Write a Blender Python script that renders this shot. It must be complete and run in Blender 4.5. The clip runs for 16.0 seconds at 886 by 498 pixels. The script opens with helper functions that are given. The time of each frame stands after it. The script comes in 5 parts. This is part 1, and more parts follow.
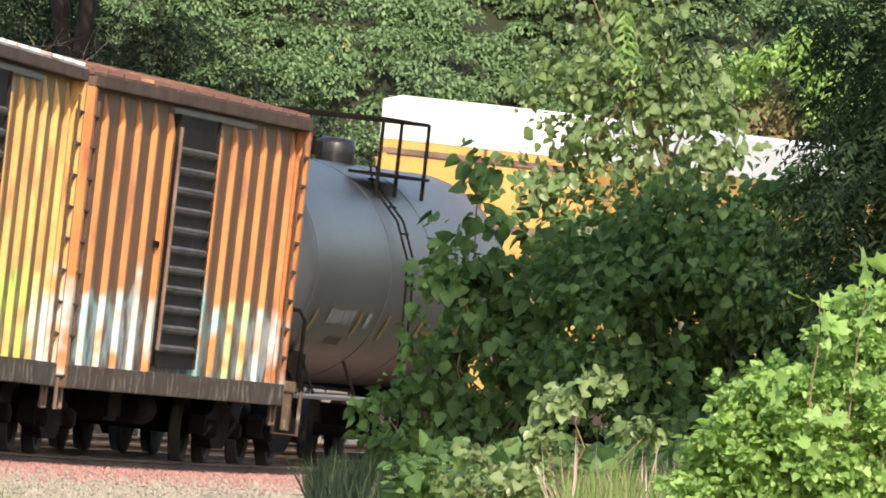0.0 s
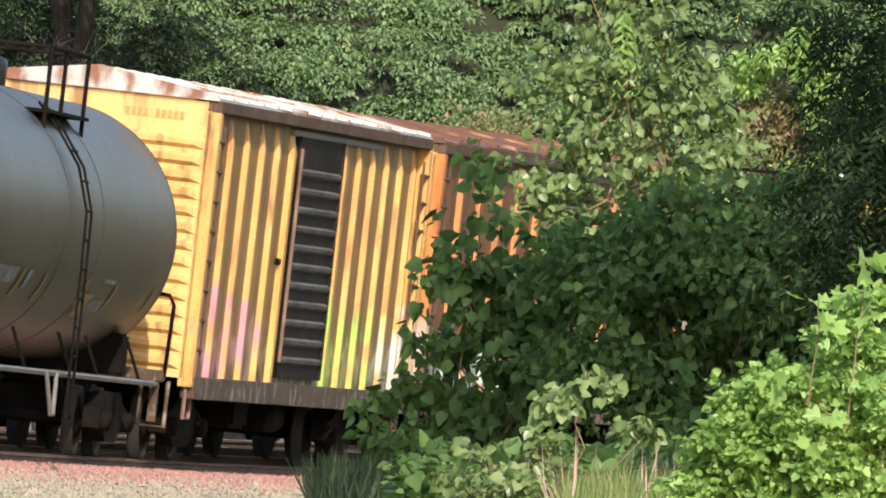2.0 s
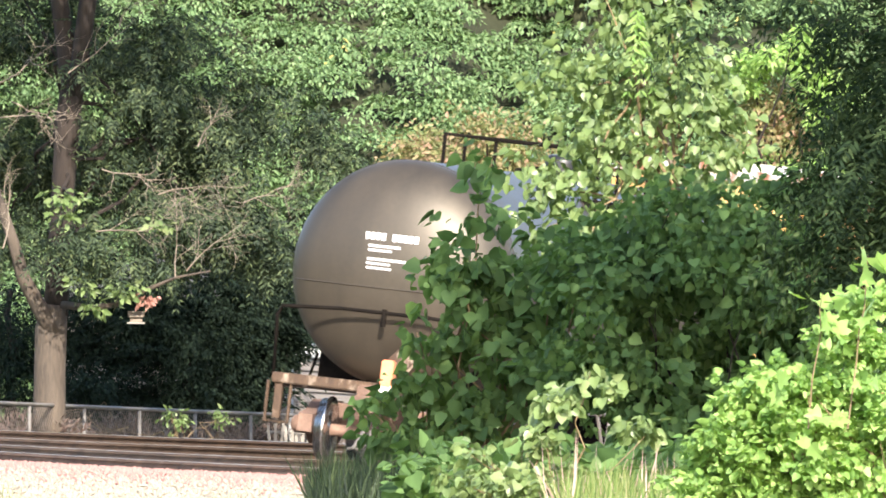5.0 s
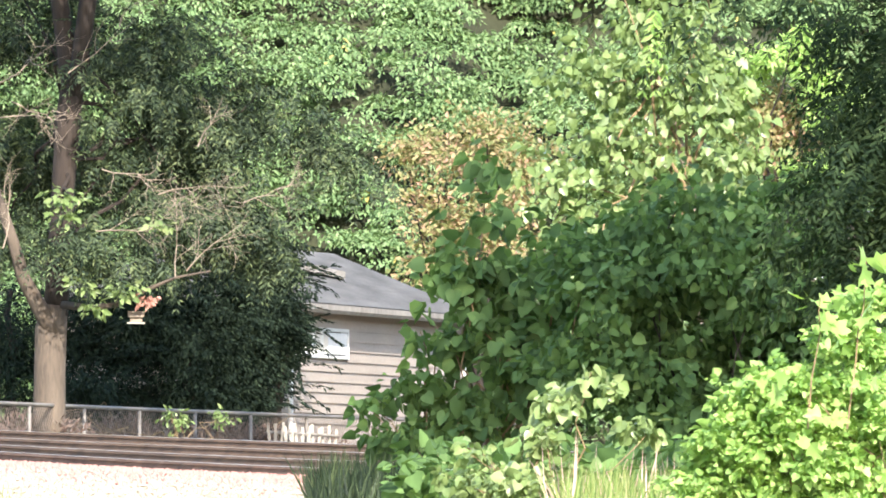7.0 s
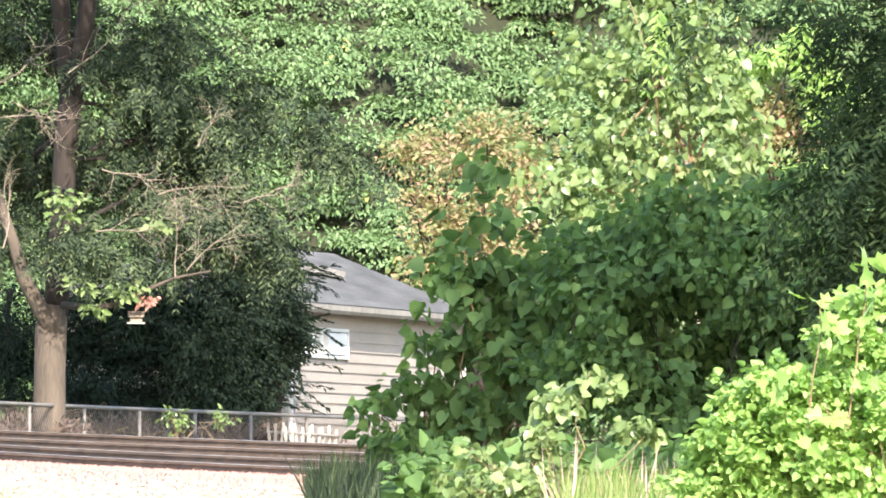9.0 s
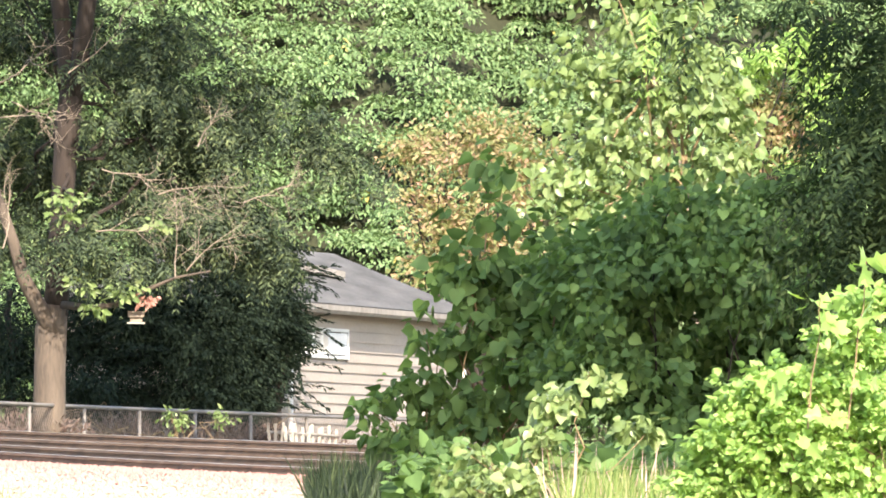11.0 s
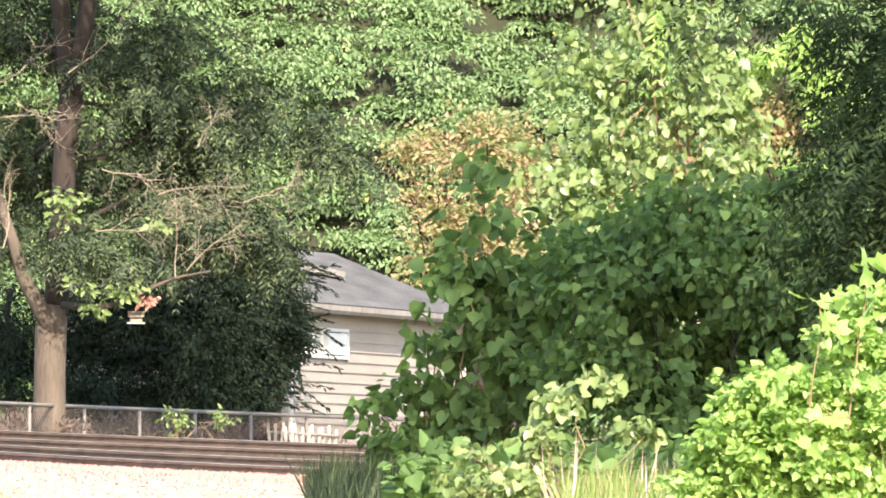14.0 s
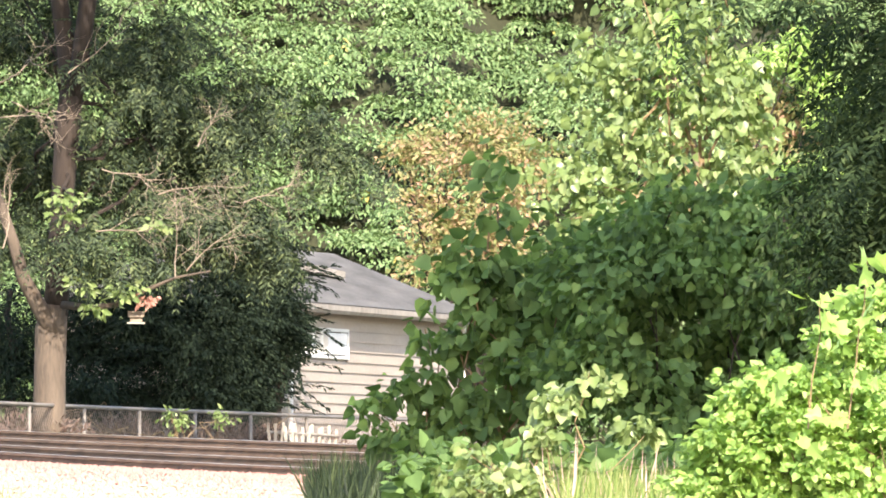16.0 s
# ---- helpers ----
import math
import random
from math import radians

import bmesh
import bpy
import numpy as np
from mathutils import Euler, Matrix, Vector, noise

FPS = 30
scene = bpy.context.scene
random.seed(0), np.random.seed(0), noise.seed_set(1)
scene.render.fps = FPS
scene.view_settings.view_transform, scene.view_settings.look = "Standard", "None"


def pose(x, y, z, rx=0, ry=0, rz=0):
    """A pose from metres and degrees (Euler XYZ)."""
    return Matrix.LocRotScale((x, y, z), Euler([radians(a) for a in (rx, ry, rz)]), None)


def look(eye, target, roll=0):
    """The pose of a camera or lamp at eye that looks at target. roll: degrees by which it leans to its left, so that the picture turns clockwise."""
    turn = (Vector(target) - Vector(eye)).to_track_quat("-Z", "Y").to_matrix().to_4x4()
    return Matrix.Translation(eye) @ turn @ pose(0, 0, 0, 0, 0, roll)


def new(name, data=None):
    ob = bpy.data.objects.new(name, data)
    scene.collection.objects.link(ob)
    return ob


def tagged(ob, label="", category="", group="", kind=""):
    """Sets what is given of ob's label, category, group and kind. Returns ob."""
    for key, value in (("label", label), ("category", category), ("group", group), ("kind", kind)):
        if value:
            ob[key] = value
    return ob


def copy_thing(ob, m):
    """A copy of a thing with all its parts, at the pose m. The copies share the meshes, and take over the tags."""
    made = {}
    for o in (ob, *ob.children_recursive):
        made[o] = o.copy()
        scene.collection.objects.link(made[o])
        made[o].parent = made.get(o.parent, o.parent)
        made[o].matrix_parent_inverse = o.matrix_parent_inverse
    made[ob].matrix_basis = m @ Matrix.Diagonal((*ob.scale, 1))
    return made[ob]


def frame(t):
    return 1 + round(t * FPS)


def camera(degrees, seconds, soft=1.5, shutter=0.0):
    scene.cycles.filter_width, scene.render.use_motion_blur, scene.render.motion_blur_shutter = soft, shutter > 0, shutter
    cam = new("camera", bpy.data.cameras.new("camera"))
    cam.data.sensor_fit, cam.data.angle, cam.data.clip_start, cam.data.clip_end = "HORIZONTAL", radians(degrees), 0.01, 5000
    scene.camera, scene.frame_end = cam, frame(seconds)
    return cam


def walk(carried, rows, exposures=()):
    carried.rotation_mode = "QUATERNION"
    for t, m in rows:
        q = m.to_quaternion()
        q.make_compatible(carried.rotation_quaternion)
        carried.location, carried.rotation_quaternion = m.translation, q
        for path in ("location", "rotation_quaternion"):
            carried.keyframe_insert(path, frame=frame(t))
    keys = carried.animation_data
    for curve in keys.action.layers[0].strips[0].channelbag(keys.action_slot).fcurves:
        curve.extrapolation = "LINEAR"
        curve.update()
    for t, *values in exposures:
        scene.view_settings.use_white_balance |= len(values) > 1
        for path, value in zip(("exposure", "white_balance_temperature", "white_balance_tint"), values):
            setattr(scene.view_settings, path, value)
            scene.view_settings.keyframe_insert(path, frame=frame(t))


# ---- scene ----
cam = camera(3.6, 16.0, soft=1.8, shutter=0.2)
EYE = pose(0, 0, 1.5, 91.2152, 0, 0)
EXPOSURES = [(0.0, 0.9, 6800, 14), (1.0, 0.9, 6800, 14), (2.0, 0.8, 6800, 13), (2.7, 0.82, 6800, 12), (3.2, 0.95, 6800, 12), (3.6, 1.15, 6800, 12), (4.2, 1.43, 6750, 12), (6.2, 1.95, 6550, 12), (9.2, 1.99, 6600, 12), (11.3, 1.99, 7100, 15), (16.0, 1.99, 7150, 16)]
walk(cam, [(0.0, EYE), (16.0, EYE)], EXPOSURES)

# ---- light ----
SUN = Vector((0.13, -0.86, 0.46)).normalized()
world = bpy.data.worlds.new("daylight")
scene.world = world
world.use_nodes = True
sky = world.node_tree.nodes.new("ShaderNodeTexSky")
sky.sky_type, sky.sun_disc = "NISHITA", False
sky.sun_elevation = math.asin(SUN.z)
sky.sun_rotation = math.atan2(SUN.x, SUN.y)
background = world.node_tree.nodes["Background"]
background.inputs["Strength"].default_value = 0.15
world.node_tree.links.new(sky.outputs[0], background.inputs["Color"])
sun_data = bpy.data.lights.new("sun", "SUN")
sun_data.energy, sun_data.angle, sun_data.color = 3.4, radians(0.5), (1.0, 0.93, 0.82)
sun = new("sun", sun_data)
sun.matrix_world = look(SUN * 400, (0, 0, 0))


# ---- materials ----
def mat(name):
    m = bpy.data.materials.new(name)
    m.use_nodes = True
    nt = m.node_tree
    return m, nt, nt.nodes["Principled BSDF"], nt.nodes["Material Output"]


def node(nt, kind, **values):
    n = nt.nodes.new(kind)
    for key, value in values.items():
        if key in n.inputs:
            n.inputs[key].default_value = value
    return n


def ramp(nt, source, stops, constant=False):
    r = nt.nodes.new("ShaderNodeValToRGB")
    r.color_ramp.interpolation = "CONSTANT" if constant else "LINEAR"
    els = r.color_ramp.elements
    while len(els) < len(stops):
        els.new(0.5)
    for e, (at, c) in zip(els, stops):
        e.position, e.color = at, (*c, 1)
    nt.links.new(source, r.inputs[0])
    return r.outputs[0]


def mix(nt, fac, a, b, how="MIX"):
    n = nt.nodes.new("ShaderNodeMix")
    n.data_type, n.blend_type = "RGBA", how
    for socket, value in ((n.inputs[0], fac), (n.inputs[6], a), (n.inputs[7], b)):
        if isinstance(value, bpy.types.NodeSocket):
            nt.links.new(value, socket)
        elif isinstance(value, tuple):
            socket.default_value = (*value, 1)
        else:
            socket.default_value = value
    return n.outputs[2]


def calc(nt, op, a, b=0.0, clamp=False):
    n = nt.nodes.new("ShaderNodeMath")
    n.operation, n.use_clamp = op, clamp
    for socket, value in zip(n.inputs, (a, b)):
        if isinstance(value, bpy.types.NodeSocket):
            nt.links.new(value, socket)
        else:
            socket.default_value = value
    return n.outputs[0]


def coords(nt, scale=(1, 1, 1)):
    tc = nt.nodes.new("ShaderNodeTexCoord")
    mp = nt.nodes.new("ShaderNodeMapping")
    mp.inputs["Scale"].default_value = scale
    nt.links.new(tc.outputs["Object"], mp.inputs[0])
    return mp.outputs[0]


def grain(nt, scale, detail=4.0, stretch=(1, 1, 1)):
    n = node(nt, "ShaderNodeTexNoise", Scale=scale, Detail=detail)
    nt.links.new(coords(nt, stretch), n.inputs["Vector"])
    return n.outputs[0]


def bump(nt, bsdf, height, strength=0.3, distance=0.01):
    b = node(nt, "ShaderNodeBump", Strength=strength, Distance=distance)
    nt.links.new(height, b.inputs["Height"])
    nt.links.new(b.outputs[0], bsdf.inputs["Normal"])


def surface(name, dark, light, rough=0.7, metal=0.0, scale=2.0, fine=30.0, stretch=(1, 1, 1), relief=0.3, spots=None, depth=0.01, gloss=0.5):
    """Two tones mixed by a broad and a fine grain; spots: (colour, amount) of a third tone in patches."""
    m, nt, bsdf, out = mat(name)
    broad, small = grain(nt, scale, 5, stretch), grain(nt, fine, 3, stretch)
    both = calc(nt, "ADD", calc(nt, "MULTIPLY", broad, 0.65), calc(nt, "MULTIPLY", small, 0.35))
    col = ramp(nt, both, [(0.32, dark), (0.68, light)])
    if spots:
        patch = ramp(nt, grain(nt, scale * 2.3, 6, stretch), [(1 - spots[1] - 0.05, (0, 0, 0)), (1 - spots[1] + 0.05, (1, 1, 1))])
        col = mix(nt, patch, col, spots[0])
    nt.links.new(col, bsdf.inputs["Base Color"])
    nt.links.new(calc(nt, "ADD", rough - 0.1, calc(nt, "MULTIPLY", small, 0.2)), bsdf.inputs["Roughness"])
    bsdf.inputs["Metallic"].default_value = metal
    bsdf.inputs["Specular IOR Level"].default_value = gloss
    if relief:
        bump(nt, bsdf, small, relief, depth)
    return m


def foliage(name, tones, rough=0.5, through_light=0.35, patch=0.6, gloss=0.45):
    """Leaves: each takes its own tone; a broad grain shifts whole sprays; light comes through the blade."""
    m, nt, bsdf, out = mat(name)
    geo = nt.nodes.new("ShaderNodeNewGeometry")
    n = node(nt, "ShaderNodeTexNoise", Scale=patch, Detail=3.0)
    nt.links.new(geo.outputs["Position"], n.inputs["Vector"])
    pick = calc(nt, "ADD", calc(nt, "MULTIPLY", geo.outputs["Random Per Island"], 0.6), calc(nt, "MULTIPLY", n.outputs[0], 0.5), True)
    tones = [(r * 1.10, g * 0.96, min(b * 1.65, g * 0.85)) for r, g, b in tones]
    steps = [(i / (len(tones) - 1) * 0.8 + 0.15, c) for i, c in enumerate(tones)]
    col = ramp(nt, pick, steps)
    nt.links.new(col, bsdf.inputs["Base Color"])
    bsdf.inputs["Roughness"].default_value = rough
    bsdf.inputs["Specular IOR Level"].default_value = gloss
    tr = nt.nodes.new("ShaderNodeBsdfTranslucent")
    nt.links.new(mix(nt, 1.0, col, (1.0, 1.0, 0.45), "MULTIPLY"), tr.inputs[0])
    ms = nt.nodes.new("ShaderNodeMixShader")
    ms.inputs[0].default_value = through_light
    nt.links.new(bsdf.outputs[0], ms.inputs[1])
    nt.links.new(tr.outputs[0], ms.inputs[2])
    nt.links.new(ms.outputs[0], out.inputs[0])
    return m


def graffiti_paint(name, base_dark, base_light, tags, seam, metal_grime=(0.05, 0.035, 0.025), low=0.95):
    """Weathered car paint in the car's own coordinates; tags: stops of sprayed colour along the car, below about seam metres."""
    m, nt, bsdf, out = mat(name)
    tc = nt.nodes.new("ShaderNodeTexCoord")
    sep = nt.nodes.new("ShaderNodeSeparateXYZ")
    nt.links.new(tc.outputs["Object"], sep.inputs[0])
    streak = grain(nt, 3.0, 5, (1.6, 1.6, 0.25))
    fine = grain(nt, 22.0, 4)
    col = ramp(nt, calc(nt, "ADD", calc(nt, "MULTIPLY", streak, 0.7), calc(nt, "MULTIPLY", fine, 0.3)), [(0.3, base_dark), (0.62, base_light)])
    if tags:
        wob = calc(nt, "MULTIPLY", grain(nt, 0.9, 2), 0.5)
        across = calc(nt, "ADD", calc(nt, "DIVIDE", sep.outputs[0], 16.0), 0.5)
        across = calc(nt, "ADD", across, calc(nt, "MULTIPLY", calc(nt, "SUBTRACT", grain(nt, 2.4, 2, (0.6, 1, 1.2)), 0.5), 0.16))
        spray = ramp(nt, across, tags)
        top = calc(nt, "SUBTRACT", calc(nt, "ADD", calc(nt, "MULTIPLY", grain(nt, 0.8, 2, (1, 0, 0)), 1.5), seam - 0.75), sep.outputs[2])
        mask = calc(nt, "MULTIPLY", top, 9.0, True)
        strength = ramp(nt, grain(nt, 2.2, 2), [(0.36, (0.0, 0.0, 0.0)), (0.55, (0.85, 0.85, 0.85))])
        col = mix(nt, calc(nt, "MULTIPLY", mask, strength), col, spray)
    rust = ramp(nt, grain(nt, 2.6, 6, (2.0, 2.0, 0.4)), [(0.54, (0, 0, 0)), (0.68, (0.75, 0.75, 0.75))])
    col = mix(nt, rust, col, (0.17, 0.065, 0.028))
    grime = ramp(nt, calc(nt, "ADD", grain(nt, 5.0, 6, (1, 1, 0.5)), calc(nt, "MULTIPLY", calc(nt, "SUBTRACT", low + 0.35, sep.outputs[2]), 0.5)),
                 [(0.66, (0, 0, 0)), (0.82, (1, 1, 1))])
    col = mix(nt, grime, col, metal_grime)
    nt.links.new(col, bsdf.inputs["Base Color"])
    bsdf.inputs["Roughness"].default_value = 0.55
    bump(nt, bsdf, fine, 0.2, 0.01)
    return m


YELLOW_D, YELLOW_L = (0.42, 0.19, 0.05), (0.68, 0.38, 0.11)
ORANGE_D, ORANGE_L = (0.34, 0.105, 0.03), (0.60, 0.235, 0.065)
PINK, LIME, WHITE, CYAN, TEAL = (0.55, 0.20, 0.28), (0.30, 0.52, 0.08), (0.55, 0.57, 0.55), (0.26, 0.50, 0.52), (0.08, 0.30, 0.28)
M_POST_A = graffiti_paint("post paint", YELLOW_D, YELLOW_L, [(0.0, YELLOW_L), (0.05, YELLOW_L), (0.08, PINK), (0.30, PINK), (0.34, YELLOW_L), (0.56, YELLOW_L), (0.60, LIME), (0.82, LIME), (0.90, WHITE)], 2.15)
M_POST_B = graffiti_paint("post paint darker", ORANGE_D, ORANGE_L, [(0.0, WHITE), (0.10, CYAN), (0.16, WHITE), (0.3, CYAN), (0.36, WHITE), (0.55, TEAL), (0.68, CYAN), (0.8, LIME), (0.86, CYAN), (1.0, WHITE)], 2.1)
# darker copies of the post paints; shade between posts is in the colour
M_PANEL_SHADED_A = graffiti_paint("shade-toned panel paint", (0.11, 0.062, 0.022), (0.27, 0.155, 0.045), [(0.0, YELLOW_D), (0.08, PINK), (0.34, (0.4, 0.3, 0.2)), (0.56, (0.3, 0.3, 0.2)), (0.62, LIME), (0.9, (0.4, 0.4, 0.35))], 1.7, low=1.25)
M_PANEL_SHADED_B = graffiti_paint("shade-toned orange panel paint", (0.075, 0.035, 0.015), (0.18, 0.078, 0.029), [(0.0, (0.4, 0.4, 0.4)), (0.12, CYAN), (0.3, WHITE), (0.4, (0.25, 0.2, 0.15)), (0.6, TEAL), (0.8, (0.3, 0.33, 0.3)), (0.9, WHITE)], 1.9, low=1.25)
M_END = graffiti_paint("end wall paint", (0.52, 0.30, 0.10), (0.70, 0.45, 0.17), [], 0, low=0.7)
M_DOOR = surface("black door paint", (0.012, 0.010, 0.008), (0.032, 0.026, 0.021), 0.7, 0.0, 1.5, 18, (1, 1, 0.6), gloss=0.08, spots=((0.07, 0.042, 0.028), 0.33))
M_WORN = surface("scuffed black rib paint", (0.02, 0.018, 0.016), (0.17, 0.155, 0.14), 0.6, 0.0, 3.5, 22, (0.5, 1, 1), gloss=0.3)
M_GRIME = surface("grimy steel", (0.05, 0.03, 0.022), (0.14, 0.085, 0.058), 0.85, 0.0, 2.0, 25, gloss=0.3)
M_SILL = surface("scuffed sill steel", (0.036, 0.021, 0.013), (0.115, 0.070, 0.042), 0.8, 0.0, 2.5, 25, (1, 1, 0.5), spots=((0.28, 0.22, 0.165), 0.40))
M_ROOF_GALV = surface("galvanised roof with rust", (0.36, 0.35, 0.33), (0.55, 0.54, 0.51), 0.6, 0.0, 0.5, 9, (0.7, 2, 1), spots=((0.22, 0.09, 0.05), 0.45))
M_ROOF_RUST = surface("rusted roof", (0.085, 0.038, 0.027), (0.16, 0.07, 0.047), 0.75, 0.0, 0.9, 10, (1.2, 0.6, 1), spots=((0.36, 0.19, 0.09), 0.38))


def tank_paint(name, dark, light, dust):
    """Black paint, streaked downwards, with road dust thrown up over the belly."""
    m, nt, bsdf, out = mat(name)
    tc = nt.nodes.new("ShaderNodeTexCoord")
    sep = nt.nodes.new("ShaderNodeSeparateXYZ")
    nt.links.new(tc.outputs["Object"], sep.inputs[0])
    streak, fine = grain(nt, 1.3, 5, (1.5, 1.5, 0.25)), grain(nt, 14.0, 4)
    col = ramp(nt, calc(nt, "ADD", calc(nt, "MULTIPLY", streak, 0.75), calc(nt, "MULTIPLY", fine, 0.25)), [(0.3, dark), (0.7, light)])
    height = calc(nt, "SUBTRACT", calc(nt, "ADD", calc(nt, "MULTIPLY", grain(nt, 0.8, 4, (1, 1, 0.5)), 1.5), 0.85), sep.outputs[2])
    col = mix(nt, calc(nt, "MULTIPLY", height, 0.9, True), col, dust)
    nt.links.new(col, bsdf.inputs["Base Color"])
    nt.links.new(calc(nt, "ADD", 0.31, calc(nt, "MULTIPLY", calc(nt, "ADD", fine, streak), 0.12)), bsdf.inputs["Roughness"])
    bsdf.inputs["Specular IOR Level"].default_value = 0.62
    bsdf.inputs["Specular Tint"].default_value = (1.0, 0.92, 0.80, 1)
    bump(nt, bsdf, streak, 0.05, 0.03)
    return m


M_TANK = tank_paint("black tank paint", (0.025, 0.021, 0.0165), (0.057, 0.046, 0.034), (0.13, 0.088, 0.055))
M_TANK_GREY = tank_paint("cool grey tank paint", (0.028, 0.030, 0.033), (0.060, 0.064, 0.069), (0.075, 0.055, 0.04))
M_BLACK = surface("black fitting paint", (0.012, 0.012, 0.013), (0.03, 0.03, 0.03), 0.35, 0.1, 2, 20)
M_RUST = surface("rusty cast steel", (0.10, 0.06, 0.045), (0.27, 0.17, 0.125), 0.8, 0.1, 3, 30)
# steel taken near black so its colour holds the shade under the cars
M_DARK_STEEL = surface("oily steel darkened for under-car shade", (0.005, 0.0042, 0.0036), (0.014, 0.011, 0.009), 0.9, 0.0, 3, 30, gloss=0.08)
M_TREAD = surface("polished wheel steel", (0.45, 0.43, 0.42), (0.65, 0.63, 0.62), 0.25, 1.0, 4, 40, relief=0.05)
# darkened copy of the wheel steel, under-car shade in the colour
M_WHEEL = surface("brown wheel steel darkened for under-car shade", (0.008, 0.0065, 0.0055), (0.026, 0.020, 0.016), 0.8, 0.0, 4, 40, relief=0.05)
# bank soil, dark so its colour gives the shade between leaves
M_BANK_SHADED = surface("leaf litter darkened as gap shade", (0.010, 0.014, 0.006), (0.04, 0.045, 0.02), 0.95, 0.0, 0.7, 12, relief=0.6)
M_RAIL_TOP = surface("worn rail head", (0.46, 0.38, 0.31), (0.60, 0.52, 0.44), 0.38, 0.6, 1, 30, relief=0.05)
M_RAIL = surface("rusty rail web", (0.075, 0.048, 0.035), (0.18, 0.115, 0.08), 0.85, 0.0, 2, 30)
M_WHITE = surface("white paint", (0.62, 0.63, 0.62), (0.82, 0.82, 0.80), 0.6, 0.0, 2, 30, relief=0.05)
M_WHITE_TOP = surface("white car top paint", (0.70, 0.70, 0.68), (0.85, 0.85, 0.83), 0.5, 0.0, 1, 12, relief=0.05)
M_FADED = surface("faded white stencil", (0.10, 0.10, 0.10), (0.34, 0.33, 0.32), 0.7, 0.0, 6, 50, relief=0)
M_STENCIL = surface("faded brown stencil", (0.34, 0.19, 0.07), (0.46, 0.27, 0.10), 0.7, 0.0, 6, 50, relief=0)
M_YELLOW = surface("yellow rack paint", (0.46, 0.25, 0.06), (0.62, 0.36, 0.10), 0.55, 0.0, 1, 12, relief=0.1)
M_AMBER = surface("amber reflector strip", (0.14, 0.075, 0.015), (0.27, 0.15, 0.022), 0.4, 0.0, 2, 30, relief=0)
M_SIGNAL = surface("orange signal housing", (0.75, 0.22, 0.10), (0.85, 0.33, 0.18), 0.5, 0.0, 5, 40, relief=0)
M_BALLAST = surface("crushed stone", (0.24, 0.21, 0.165), (0.41, 0.365, 0.29), 0.9, 0.0, 3.0, 40, relief=0.8, depth=0.03)
M_BALLAST_PINK = surface("reddish crushed stone", (0.30, 0.145, 0.125), (0.44, 0.25, 0.215), 0.9, 0.0, 3.0, 40, relief=0.8, depth=0.03)
M_DARK_BED = surface("dark track bed stone", (0.022, 0.018, 0.016), (0.065, 0.055, 0.047), 0.9, 0.0, 2.0, 40, relief=0.8, depth=0.03)
M_TIE = surface("creosoted timber", (0.045, 0.035, 0.028), (0.13, 0.10, 0.08), 0.85, 0.0, 2, 30, (0.3, 2, 1))
M_EARTH = surface("weedy earth", (0.035, 0.045, 0.018), (0.12, 0.12, 0.05), 0.95, 0.0, 0.7, 12, relief=0.6, spots=((0.16, 0.13, 0.08), 0.4))
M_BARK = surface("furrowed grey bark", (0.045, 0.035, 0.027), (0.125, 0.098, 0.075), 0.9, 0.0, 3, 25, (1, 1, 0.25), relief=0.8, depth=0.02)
# darker copy of the bark, with the crown's shade in its colour
M_BARK_SHADED = surface("bark darkened for crown shade", (0.013, 0.009, 0.0075), (0.036, 0.026, 0.020), 0.95, 0.0, 3, 25, (1, 1, 0.25), relief=0.8, depth=0.02)
M_TWIG = surface("bare dry twig", (0.15, 0.12, 0.092), (0.28, 0.23, 0.18), 0.85, 0.0, 4, 30)
M_STEM = surface("green brown stem", (0.13, 0.09, 0.045), (0.28, 0.20, 0.11), 0.8, 0.0, 4, 30)
M_SHINGLE = surface("weathered grey shingles", (0.065, 0.063, 0.060), (0.165, 0.16, 0.15), 0.9, 0.0, 1.2, 11, (0.5, 2.0, 2.0), relief=0.6)
M_SIDING = surface("pale tan lap siding", (0.30, 0.258, 0.22), (0.42, 0.365, 0.315), 0.75, 0.0, 0.8, 20, (0.4, 1, 1), relief=0.1)
M_GALV = surface("galvanised pipe", (0.12, 0.11, 0.10), (0.21, 0.195, 0.18), 0.6, 0.0, 3, 30, relief=0.05)
M_MESH = surface("rusty chain link", (0.12, 0.10, 0.085), (0.24, 0.20, 0.17), 0.7, 0.3, 3, 30, relief=0)
M_PICKET = surface("peeling white picket", (0.20, 0.18, 0.155), (0.36, 0.33, 0.29), 0.8, 0.0, 4, 30, (1, 1, 0.3))
M_STONE = surface("pink granite", (0.12, 0.085, 0.07), (0.22, 0.16, 0.135), 0.85, 0.0, 2, 20, relief=0.5)
M_PLUMAGE = surface("red plumage", (0.60, 0.09, 0.05), (0.78, 0.18, 0.10), 0.8, 0.0, 20, 120, relief=0.2)
M_PALE_PLUME = surface("pale underwing plumage", (0.50, 0.17, 0.12), (0.60, 0.28, 0.20), 0.8, 0.0, 20, 120, relief=0.2)
M_BEAK = surface("coral beak", (0.60, 0.16, 0.06), (0.70, 0.22, 0.08), 0.5, 0.0, 20, 90, relief=0)
m_glass, _nt, _b, _o = mat("window glass")
_b.inputs["Base Color"].default_value = (0.03, 0.035, 0.04, 1)
_b.inputs["Roughness"].default_value = 0.08
M_GLASS = m_glass

